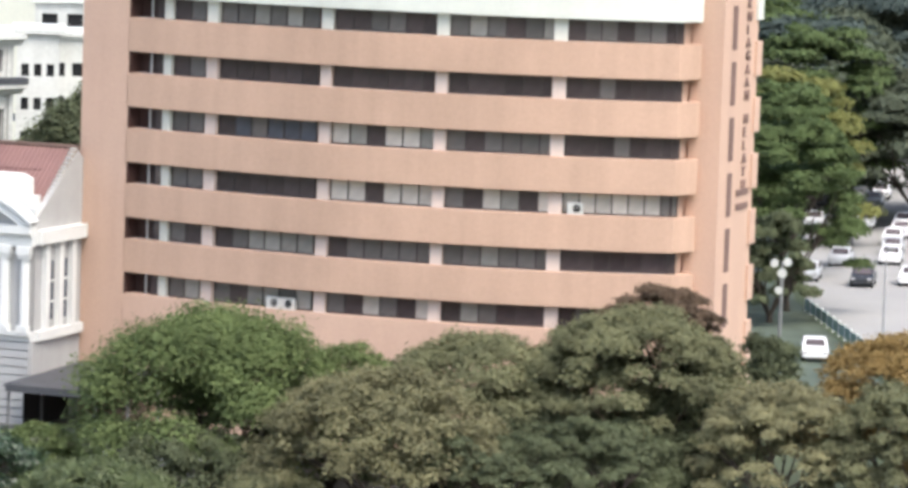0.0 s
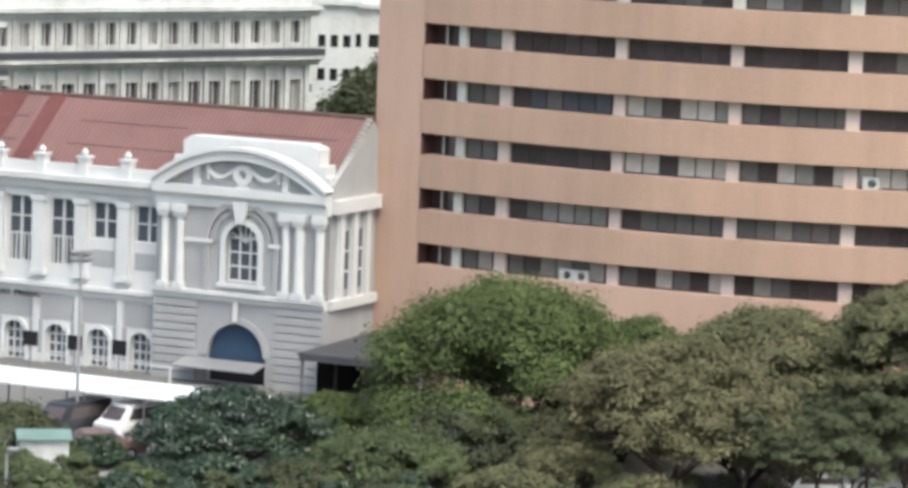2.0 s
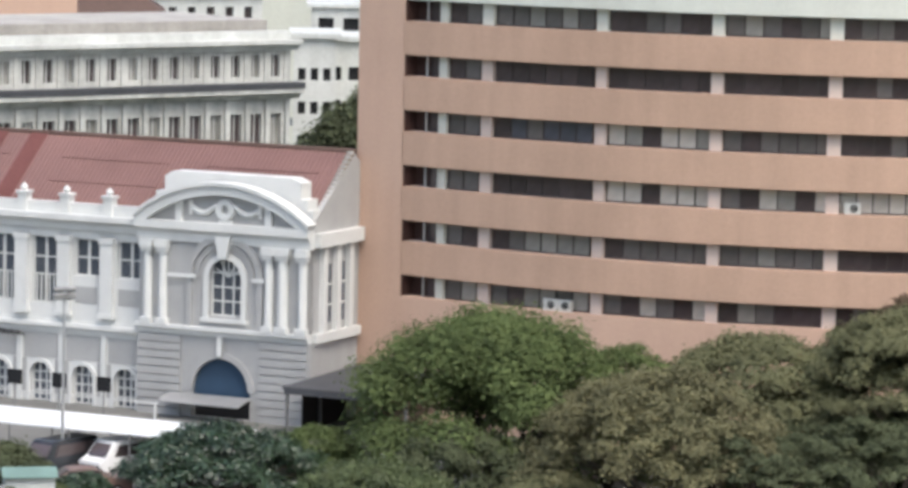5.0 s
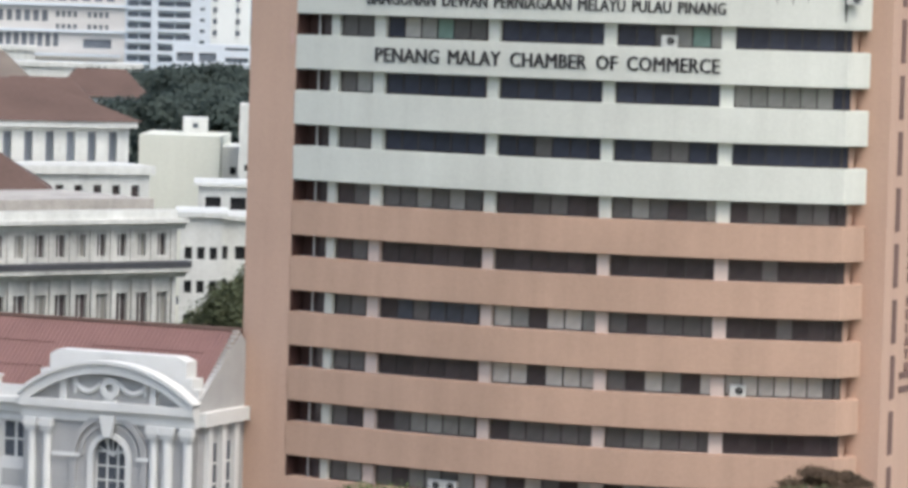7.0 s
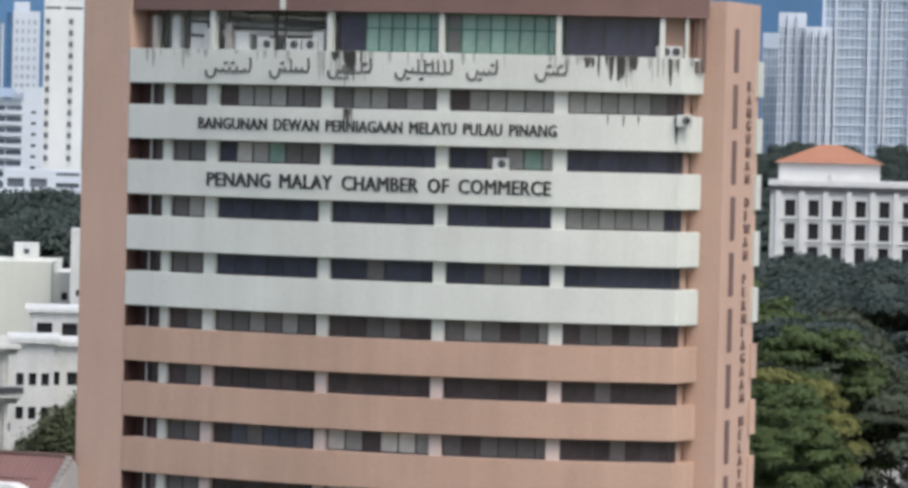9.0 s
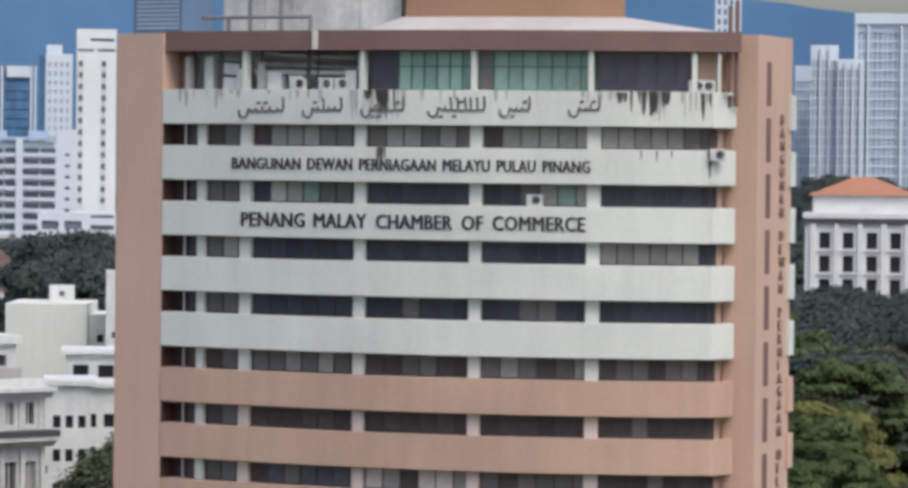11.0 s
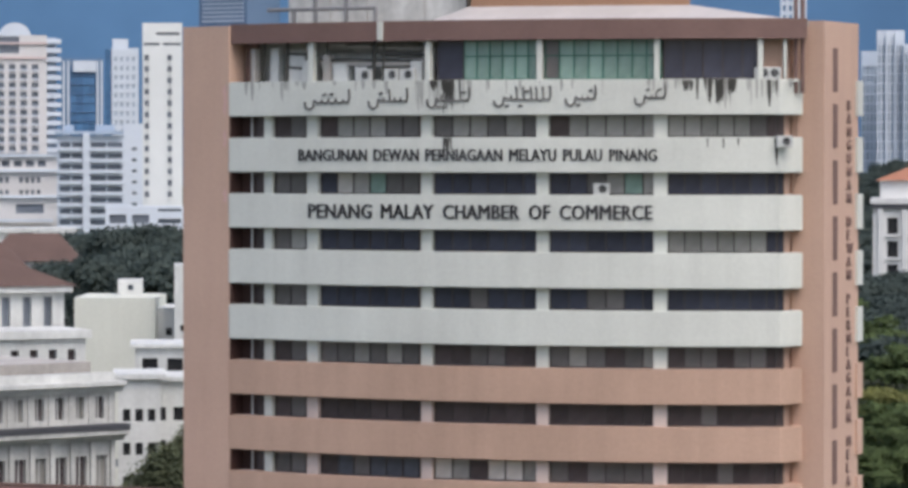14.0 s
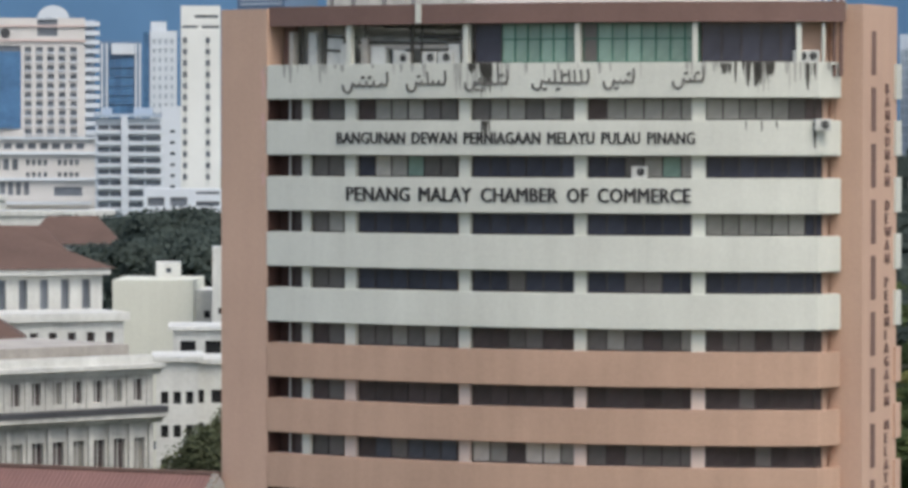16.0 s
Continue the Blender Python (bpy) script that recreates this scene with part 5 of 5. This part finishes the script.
def on_roof(x, a, up=0.0):
    return Vector((x, e0[0], e0[1])) + sl * a + sn * up
b = bmesh.new()
x = XL + 0.2
while x < -0.2:
    p0, p1 = on_roof(x, 0.0, 0.0), on_roof(x, 1.0, 0.0)
    v = [b.verts.new(q) for q in (p0 - Vector((0.07, 0, 0)), p0 + sn * 0.06, p0 + Vector((0.07, 0, 0)), p1 + Vector((0.07, 0, 0)), p1 + sn * 0.06, p1 - Vector((0.07, 0, 0)))]
    b.faces.new((v[0], v[1], v[4], v[5])), b.faces.new((v[1], v[2], v[3], v[4]))
    x += 0.30
tagged(part("tile_ribs", b, M["roof_red"], roof), kind="stuff")
def roof_patch(x0, x1, material, a0=0.0, a1=1.0):
    b = bmesh.new()
    q = [on_roof(x0, a0, 0.07), on_roof(x1, a0, 0.07), on_roof(x1, a1, 0.07), on_roof(x0, a1, 0.07)]
    lo = [b.verts.new(c - sn * 0.06) for c in q]; hi = [b.verts.new(c) for c in q]
    b.faces.new(hi), b.faces.new(lo[::-1])
    for i in range(4):
        b.faces.new((lo[i], lo[(i + 1) % 4], hi[(i + 1) % 4], hi[i]))
    part("tile_patch", b, material, roof, "band of darker tiles")
roof_patch(-22.0, -20.8, M["roof_dark"])
roof_patch(-25.4, -23.6, M["roof_dark"])
roof_patch(-28.2, -27.3, M["roof_dark"])
for a in (0.33, 0.66):
    for x0 in (-38, -30, -19, -9):
        roof_patch(x0, x0 + 7.5, M["roof_red"], a, a + 0.012)
part("ridge_tiles", tube(bmesh.new(), (XL, 5.6, 15.62), (0.0, 5.6, 15.62), 0.16), M["roof_brown"], roof, "ridge tiles")
for k in range(16):
    q = on_roof(-0.12, k / 16 + 0.02, 0.05)
    o = part("verge_tile", bx(-0.28, 0.1, -0.12, 0.16, -0.06, 0.14), M["concrete"], roof)
    o.location = q
words = "ISLAM PULAU PINANG".split()
x = -24.4
for wd in words:
    me, a, bb, h = lettering(wd, 1.0, 0.05, M["letter"], 1.05)
    o = part("lettering", me, None, old, "dark raised letters")
    k = 0.47
    o.matrix_local = Matrix.Translation((x, 0.19, 3.96)) @ Matrix.Rotation(radians(90), 4, "X") @ Matrix.Diagonal((k, k, 0.6, 1))
    x += (bb - a) * k + 0.35

# ---- canopy between the two buildings ----
cp = thing("carport_canopy", "dark charcoal metal canopy on steel posts", "canopy", grid(0, 0))
b = bmesh.new()
prism(b, [(-8.8, 2.75), (1.0, 3.0), (1.0, 3.12), (-8.8, 2.9)], -3.0, 2.8, "x")
part("roof_sheet", b, M["charcoal"], cp)
for x in (-2.9, 2.6):
    part("fascia", bx(x, x + 0.1, -8.8, -0.4, 2.5, 2.76), M["charcoal"], cp)
    for y in (-8.6, -4.5, -0.6):
        part("post", bx(x, x + 0.14, y, y + 0.14, 0.06, 2.6), M["steel"], cp)
part("fascia", bx(-2.8, 2.6, -8.85, -8.75, 2.5, 2.85), M["charcoal"], cp)
part("side_screen", bx(-2.95, -2.9, -6.5, -1.0, 0.06, 2.4), M["black"], cp)

# ---- forecourt ----
tent = thing("long_canopy", "long low white sheet canopy on thin posts", "canopy", grid(0, 0))
b = bmesh.new()
prism(b, [(-26.9, 2.60), (-24.7, 2.85), (-22.2, 2.65), (-22.2, 2.55), (-24.7, 2.75), (-26.9, 2.50)], -60, 2.6, "x")
part("sheet", b, M["tent"], tent, "white sheet roof")
for k in range(17):
    for y in (-26.9, -22.5):
        part("post", bx(-58 + 3.7 * k, -57.92 + 3.7 * k, y, y + 0.08, 0.06, 2.56), M["steel"], tent)
for k in range(3):
    s = thing("board_stand", "black square board on a thin stand", "board", grid(-20.6 + 3.0 * k, 9.0), "boards before the old building")
    part("board", bx(-0.45, 0.45, 0, 0.12, 1.7, 2.55), M["black"], s)
    part("pole", tube(bmesh.new(), (0, 0.06, 0.06), (0, 0.06, 1.72), 0.05), M["steel"], s)
rail = thing("white_railing", "low white painted railing", "railing", grid(0, 0))
part("top_rail", bx(-45, -11.5, -8.1, -8.0, 1.1, 1.2), W, rail)
for k in range(6):
    part("post", bx(-44 + 6.45 * k, -43.88 + 6.45 * k, -8.1, -8.0, 0.06, 1.1), W, rail)

def street_lamp(m, h, heads, label):
    t = thing("street_lamp", label, "street lamp", m, "street lamps")
    part("pole", tube(bmesh.new(), (0, 0, 0), (0, 0, h), 0.10, 0.06), M["aluminium"], t)
    part("base_plate", tube(bmesh.new(), (0, 0, 0), (0, 0, 0.25), 0.2, 0.16), M["aluminium"], t)
    for k in range(heads):
        s = -1 if k % 2 else 1
        z0 = h - 0.35 * (k // 2)
        part("arm", tube(bmesh.new(), (0, 0, z0), (0.45 * s, 0, z0 + 0.1), 0.04), M["aluminium"], t)
        b = bx(0.3 * s - 0.3, 0.3 * s + 0.3, -0.22, 0.22, z0 + 0.1, z0 + 0.35)
        bmesh.ops.bevel(b, geom=b.edges[:], offset=0.06, segments=1, affect="EDGES")
        part("lamp_head", b, M["steel"], t)
    return t
street_lamp(pose(-17.7, 212.0, 0, 0, 0, 15), 9.8, 4, "tall grey pole with a cluster of floodlights")
street_lamp(pose(53.0, 278, 0), 6.4, 1, "slim grey street lamp beside the avenue")
street_lamp(pose(-23.4, 197.5, 0), 3.0, 1, "short grey garden lamp by the wall")
sg = thing("sign_post", "pole with white round and square boards", "sign", pose(45.7, 278, 0.1, 0, 0, -9))
part("pole", tube(bmesh.new(), (0, 0, -0.1), (0, 0, 5.4), 0.12), M["steel"], sg)
for x, z0, r in ((-0.55, 5.3, 0.5), (0.35, 5.4, 0.5), (0.0, 4.6, 0.55), (-0.2, 3.4, 0.45)):
    b = tube(bmesh.new(), (x, -0.2, z0), (x, -0.12, z0), r * 0.6, n=14)
    part("board", b, M["offwhite"], sg)
fence = thing("avenue_fence", "low green and white fence along the avenue", "fence", Matrix.Identity(4))
for k in range(16):
    y = 256 + 2.4 * k
    part("fence_panel", bx(50.2, 50.26, y, y + 2.2, 0.3, 1.1), M["lamp_green"], fence)
    part("fence_post", bx(50.16, 50.30, y + 2.22, y + 2.38, 0.1, 1.25), M["offwhite"], fence)

# ---- vehicles ----
def car(m, paint, label, kind="car", group="cars on the avenue"):
    t = thing(kind, label, kind, m, group)
    L, H, WD = (4.4, 1.45, 1.75) if kind == "car" else (4.8, 2.0, 1.8)
    if kind == "car":
        prof = [(-L / 2, 0.3), (L / 2, 0.3), (L / 2, 0.72), (L / 2 - 0.2, 0.86), (L * 0.22, 0.95), (L * 0.10, 1.35), (-L * 0.02, H), (-L * 0.22, H - 0.02), (-L * 0.38, 1.0), (-L / 2 + 0.05, 0.92)]
    else:
        prof = [(-L / 2, 0.3), (L / 2, 0.3), (L / 2, 0.95), (L / 2 - 0.5, 1.15), (L / 2 - 1.15, H - 0.05), (L / 2 - 1.5, H), (-L / 2 + 0.15, H), (-L / 2, 1.7)]
    b = bmesh.new()
    prism(b, prof, -WD / 2, WD / 2, "y")
    for v in b.verts:
        if v.co.z > 1.0:
            v.co.y *= 0.86
    bmesh.ops.bevel(b, geom=b.edges[:], offset=0.06, segments=2, affect="EDGES")
    part("body", b, paint, t)
    z0, z1 = (0.98, H - 0.10) if kind == "car" else (1.2, H - 0.22)
    xs = (-L * 0.30, L * 0.10) if kind == "car" else (-L / 2 + 0.5, L / 2 - 1.35)
    for s in (-1, 1):
        b = bmesh.new()
        prism(b, [(xs[0], z0), (xs[1] + 0.3, z0), (xs[1], z1), (xs[0] + 0.15, z1)], s * WD / 2 * 0.93 - 0.04, s * WD / 2 * 0.93 + 0.03, "y")
        part("side_window", b, M["dark_glass"], t)
    fx = (L * 0.21, L * 0.11) if kind == "car" else (L / 2 - 0.52, L / 2 - 1.08)
    rx = (-L * 0.37, -L * 0.25) if kind == "car" else (-L / 2 - 0.02, -L / 2 + 0.1)
    for nm, (xa, xb), s in (("windscreen", fx, 1), ("rear_window", rx, -1)):
        b = bmesh.new()
        v = [b.verts.new(c) for c in ((xa, -WD * 0.38, z0), (xa, WD * 0.38, z0), (xb, WD * 0.34, z1), (xb, -WD * 0.34, z1))]
        f = b.faces.new(v)
        r = bmesh.ops.extrude_face_region(b, geom=[f])
        for q in r["geom"]:
            if isinstance(q, bmesh.types.BMVert):
                q.co.x += s * 0.07; q.co.z += 0.05
        part(nm, b, M["dark_glass"], t)
    for x in (-L * 0.31, L * 0.31):
        for s in (-1, 1):
            y = s * (WD / 2 - 0.08)
            w = part("wheel", tube(bmesh.new(), (x, y - 0.1, 0.31), (x, y + 0.1, 0.31), 0.31, n=14), M["rubber"], t)
            part("rim", tube(bmesh.new(), (x, y + s * 0.09, 0.31), (x, y + s * 0.115, 0.31), 0.19, n=10), M["aluminium"], w)
    for s in (-1, 1):
        part("headlight", bx(L / 2 - 0.1, L / 2 + 0.01, s * WD * 0.36 - 0.16, s * WD * 0.36 + 0.16, 0.62, 0.78), M["aluminium"], t)
        part("tail_light", bx(-L / 2 - 0.012, -L / 2 + 0.1, s * WD * 0.38 - 0.12, s * WD * 0.38 + 0.12, 0.68, 0.88), M["roof_dark"], t)
    return t
first = {}
def park(x, y, turn, paint, label, kind="car", z=0.08, group="cars on the avenue"):
    key = (paint, kind)
    m = pose(x, y, z, 0, 0, turn)
    if key in first:
        o = copy_thing(first[key], m); o["label"] = label; o["group"] = group
    else:
        first[key] = car(m, M[paint], label, kind, group)
HEAD = 255
for x, y, c in ((57.9, 312.9, "car_dark"), (66.3, 344.9, "car_white"), (63.3, 329.8, "car_white"), (70.1, 359.8, "car_white"), (61.8, 359.0, "car_silver"), (65.8, 372.8, "car_white"), (71.0, 380.3, "car_silver"), (61.2, 341.8, "car_dark"), (54.1, 316.1, "car_silver"), (67.1, 330.4, "car_silver"), (66.7, 360.1, "car_white"), (70.2, 343.9, "car_white"), (58.7, 327.6, "car_silver"), (74.6, 371.8, "car_dark"), (74.2, 356.6, "car_white"), (69.3, 388.5, "car_white"), (62.0, 314.3, "car_white"), (64.8, 337.0, "car_silver"), (68.4, 352.0, "car_white"), (63.6, 351.0, "car_white"), (72.4, 350.6, "car_silver"), (69.0, 337.4, "car_white"), (65.0, 321.8, "car_dark"), (72.4, 365.2, "car_white"), (63.8, 366.0, "car_dark"), (68.2, 367.4, "car_silver"), (73.4, 389.0, "car_white"), (76.6, 380.6, "car_white"), (77.0, 364.0, "car_silver")):
    words = {"car_dark": "dark grey car in the avenue queue", "car_white": "white car waiting in the avenue queue", "car_silver": "silver car in the avenue queue"}[c]
    park(x, y, HEAD + 0.0, c, words)
park(46.4, 267.5, 262, "car_white", "white car on the side lane by the verge", z=0.14)
park(-14.5, 212.7, 225, "car_white", "white van parked under the trees", "van", 0.1, "parked vehicles")
park(-17.9, 212.2, 236, "car_dark", "dark van parked beside the white one", "van", 0.1, "parked vehicles")
park(-10.3, 208.8, 188, "car_white", "white car half hidden by low trees", "car", 0.1, "parked vehicles")
park(-5.1, 210.6, 188, "car_silver", "silver car half hidden by low trees", "car", 0.1, "parked vehicles")
park(-0.6, 212.4, 188, "car_white", "white car half hidden behind the green tree", "car", 0.1, "parked vehicles")
park(-23.8, 206.5, 12, "car_silver", "silver car among small trees", "car", 0.1, "parked vehicles")
park(-15.9, 206.4, 15, "car_red", "faded red car between low shrubs", "car", 0.1, "parked vehicles")
park(23.2, 203.0, 350, "car_white", "white car under the olive trees", "car", 0.1, "parked vehicles")

street_lamp(pose(-19.6, 194.6, 0), 2.1, 1, "short pale garden lamp by the wall")
st = thing("garden_shed", "small shed with a sea green sheet roof", "shed", pose(-18.6, 202.6, 0, 0, 0, 10))
part("roof_sheet", prism(bmesh.new(), [(-1.2, 1.75), (0.0, 2.1), (1.2, 1.75), (1.2, 1.69), (0.0, 2.04), (-1.2, 1.69)], -1.4, 1.4, "x"), M["lamp_green"], st, "sea green roof sheet")
part("wall", bx(-1.25, 1.25, -0.95, 0.95, 0, 1.74), M["offwhite"], st)
lane = thing("paved_lane", "pale worn concrete lane between shrubs", "lane", pose(-14.6, 199.0, 0, 0, 0, 8))
for k in range(9):
    for j in range(2):
        part("slab", bx(-1.6 + 1.62 * j, 0.0 + 1.62 * j, -4.6 + 1.22 * k, -3.4 + 1.22 * k, 0.002, 0.075), M["asphalt"], lane)

yard = thing("paved_yard", "pale worn concrete yard under street trees", "yard", pose(25.5, 199.5, 0, 0, 0, -5))
for k in range(9):
    for j in range(4):
        part("slab", bx(-9 + 2.0 * k, -7.02 + 2.0 * k, -6.0 + 2.4 * j, -3.62 + 2.4 * j, 0.002, 0.075), M["paving"], yard)
park(20.6, 200.6, 8, "car_white", "white car under thin street trees", "car", 0.08, "parked vehicles")
park(27.0, 198.4, 5, "car_silver", "silver car under thin street trees", "car", 0.08, "parked vehicles")

# ---- low boundary wall by the street ----
wl = thing("boundary_wall", "low stained concrete wall with dark coping", "wall", Matrix.Translation((-21.3, 192.6, 0)) @ Matrix.Rotation(math.atan2(-2.6, 26.0), 4, "Z"))
for k in range(26):
    part("wall_panel", bx(-20 + 3 * k, -17.02 + 3 * k, -0.25, 0.0, 0, 0.40), M["wall_stained"], wl)
part("coping", bx(-20, 58, -0.32, 0.06, 0.40, 0.52), M["charcoal"], wl, "dark coping")
part("footing", bx(-20, 58, -5.0, -0.33, -0.1, 0.05), M["wall_stained"], wl, "stained concrete footing apron")

# ---- older buildings behind the classical one ----
cb = thing("civic_building", "cream stone building with long cornices and tall windows", "building", Matrix.Translation((-8.2, 290, 1.5)) @ Matrix.Rotation(radians(38), 4, "Z"))
b = bmesh.new()
CW = [-1.7 - 1.75 * k for k in range(23)]
ch = [(x, x + 0.75, 14.95, 16.5) for x in CW] + [(x, x + 0.95, 9.4, 12.3) for x in CW]
holed(b, -42, 0, -1.5, 17.2, ch, 0, 0.4)
box(b, -42, 0, 0.41, 14, -1.5, 17.2)
part("wall", b, M["cream"], cb, "cream rendered wall")
for k, x in enumerate(CW):
    for dx, (z0, z1) in ((0.75, (14.95, 16.5)), (0.95, (9.4, 12.3))):
        w = part("window", bx(x, x + dx, 0.3, 0.38, z0, z1), M["dark_glass" if (k * 7 + int(z0)) % 3 else "grey"], cb)
        part("window_frame", bx(x + dx / 2 - 0.05, x + dx / 2 + 0.05, 0.24, 0.297, z0, z1), M["offwhite"], w)
    part("pilaster", bx(x + 1.18, x + 1.55, -0.25, -0.002, 8.0, 13.3), M["cream"], cb)
    part("pilaster", bx(x + 1.08, x + 1.40, -0.12, -0.002, 14.5, 16.8), M["cream"], cb)
def ledge(parent, x0, x1, z0, z1, out, m, y=0.0):
    b = bmesh.new()
    prism(b, [(y - 0.002, z0), (y - out * 0.3, z0), (y - out * 0.5, z0 + (z1 - z0) * 0.45), (y - out, z0 + (z1 - z0) * 0.6), (y - out, z1), (y - 0.002, z1)], x0, x1, "x")
    part("cornice", b, M[m], parent)
ledge(cb, -42.3, 0.6, 13.35, 14.1, 1.0, "cream")
part("ledge_top", bx(-42.3, 0.6, -1.05, -0.003, 14.1, 14.55), M["charcoal"], cb, "dark weathered ledge top")
ledge(cb, -42.3, 0.5, 16.8, 17.6, 0.8, "offwhite")
part("parapet", bx(-42, 0, 0.0, 0.6, 17.2, 18.2), M["offwhite"], cb, "white stained parapet")
part("upper_terrace", bx(-42, -0.8, 1.8, 13.5, 17.21, 18.9), M["concrete"], cb)
ew = thing("corner_wing", "cream corner wing of the civic building", "building", Matrix.Translation((-28.5, 268, 0.9)) @ Matrix.Rotation(radians(38), 4, "Z"))
part("wall", bx(-16, 0, 0, 9, -0.9, 17.4), M["cream"], ew)
ledge(ew, -16, 0.6, 13.35, 14.1, 1.0, "cream")
part("ledge_top", bx(-16, 0.6, -1.05, -0.003, 14.1, 14.55), M["charcoal"], ew)
ledge(ew, -16, 0.5, 16.8, 17.6, 0.8, "offwhite")
block("roof_house", "house with a brown hipped tile roof behind the civic building", "house", polar(-4.65, 316), 13, 10, 17.2, 4, 1, 14.5, 3, 0.9, 1.5, M["cream"], M["far_glass"], roof=(M["roof_brown"], 0.6, 3.4, 4.0))
block("stair_tower", "salmon rendered rooftop stair tower", "building", polar(-5.3, 300), 7.0, 4, 20.6, 1, 1, 16, 2, 0.8, 1.2, M["tan"], M["far_glass"], parapet=0.5)
hall = block("colonnade_hall", "white hall with a row of tall upper windows", "building", pose(-21.2, 338, 0, 0, 0, 24), 16, 12, 21.4, 8, 1, 18.0, 3, 0.75, 2.5, M["offwhite"], M["far_glass"], 0.5, roof=(M["roof_brown"], 0.9, 3.4, 3.0))
part("cornice", bx(-8.5, 8.5, -0.7, -0.003, 23.7, 24.18), M["offwhite"], hall)
block("terrace_block", "white lower terrace with balustrade and small windows", "building", pose(-18.2, 330, 0, 0, 0, 24), 14, 7, 17.6, 8, 1, 15.4, 2, 0.7, 1.3, M["offwhite"], M["dark_glass"], 0.4, parapet=0.7)
block("blank_building", "pale cream building with a blank side wall", "building", polar(-1.62, 380, turn=-4), 7.6, 12, 17.9, 1, 1, 2, 2, 0.6, 0.8, M["pale_cream"], M["far_glass"])
block("annex", "white annex with one small window", "building", polar(-0.86, 382, turn=-4), 3.0, 10, 16.8, 1, 1, 14.2, 2, 0.6, 0.7, M["offwhite"], M["black"], 0.4)
block("rooftop_hut", "small white hut on a flat roof", "building", polar(-1.40, 388), 2.4, 4, 19.1, 1, 1, 18.1, 2, 0.5, 0.5, M["offwhite"], M["far_glass"], 0.3)
block("annex", "tall narrow white annex beside the tower", "building", polar(-0.66, 376), 1.6, 5, 21.2, 1, 1, 15, 2, 0.5, 0.6, M["offwhite"], M["black"], 0.3)
block("white_house", "cluttered white house with small dark windows", "house", polar(-1.28, 325), 3.4, 8, 14.8, 3, 3, 6.0, 2.7, 0.6, 1.0, M["offwhite"], M["black"], 0.2, parapet=0.4)
block("white_house", "white house with flat roof and dark openings", "house", polar(-0.85, 330), 3.4, 8, 14.2, 2, 3, 5.6, 2.7, 0.9, 1.1, M["offwhite"], M["black"], 0.2, parapet=0.4)
block("white_house", "white house with wide window under a grey roof", "house", polar(-0.95, 340), 4.6, 8, 16.2, 2, 1, 14.2, 2.7, 1.3, 1.1, M["offwhite"], M["black"], 0.2, parapet=0.3)
for az, d, w, h, rm in ((-3.6, 520, 14, 12.5, "roof_brown"), (-2.75, 540, 12, 12.8, "roof_brown"), (-4.5, 560, 14, 14, "roof_grey"), (-3.2, 470, 12, 11, "roof_grey"), (-5.6, 480, 14, 13, "roof_brown")):
    block("shophouse", "low old shophouse with a tiled roof", "house", polar(az, d), w, 12, h, 4, 2, 5, 3, 1.0, 1.4, M["offwhite"], M["far_glass"], roof=(M[rm], 0.6, 3.6, w * 0.55), group="old shophouses")
block("low_hall", "long white flat-roofed hall", "building", polar(-3.1, 690), 22, 12, 9.6, 6, 1, 6.5, 2, 2.2, 1.0, M["offwhite"], M["far_glass"], parapet=0.8)
block("low_hall", "white hall with dark strip windows", "building", polar(-4.4, 720), 18, 12, 11.0, 5, 1, 7.5, 2, 2.2, 1.2, M["offwhite"], M["far_glass"], parapet=0.8)
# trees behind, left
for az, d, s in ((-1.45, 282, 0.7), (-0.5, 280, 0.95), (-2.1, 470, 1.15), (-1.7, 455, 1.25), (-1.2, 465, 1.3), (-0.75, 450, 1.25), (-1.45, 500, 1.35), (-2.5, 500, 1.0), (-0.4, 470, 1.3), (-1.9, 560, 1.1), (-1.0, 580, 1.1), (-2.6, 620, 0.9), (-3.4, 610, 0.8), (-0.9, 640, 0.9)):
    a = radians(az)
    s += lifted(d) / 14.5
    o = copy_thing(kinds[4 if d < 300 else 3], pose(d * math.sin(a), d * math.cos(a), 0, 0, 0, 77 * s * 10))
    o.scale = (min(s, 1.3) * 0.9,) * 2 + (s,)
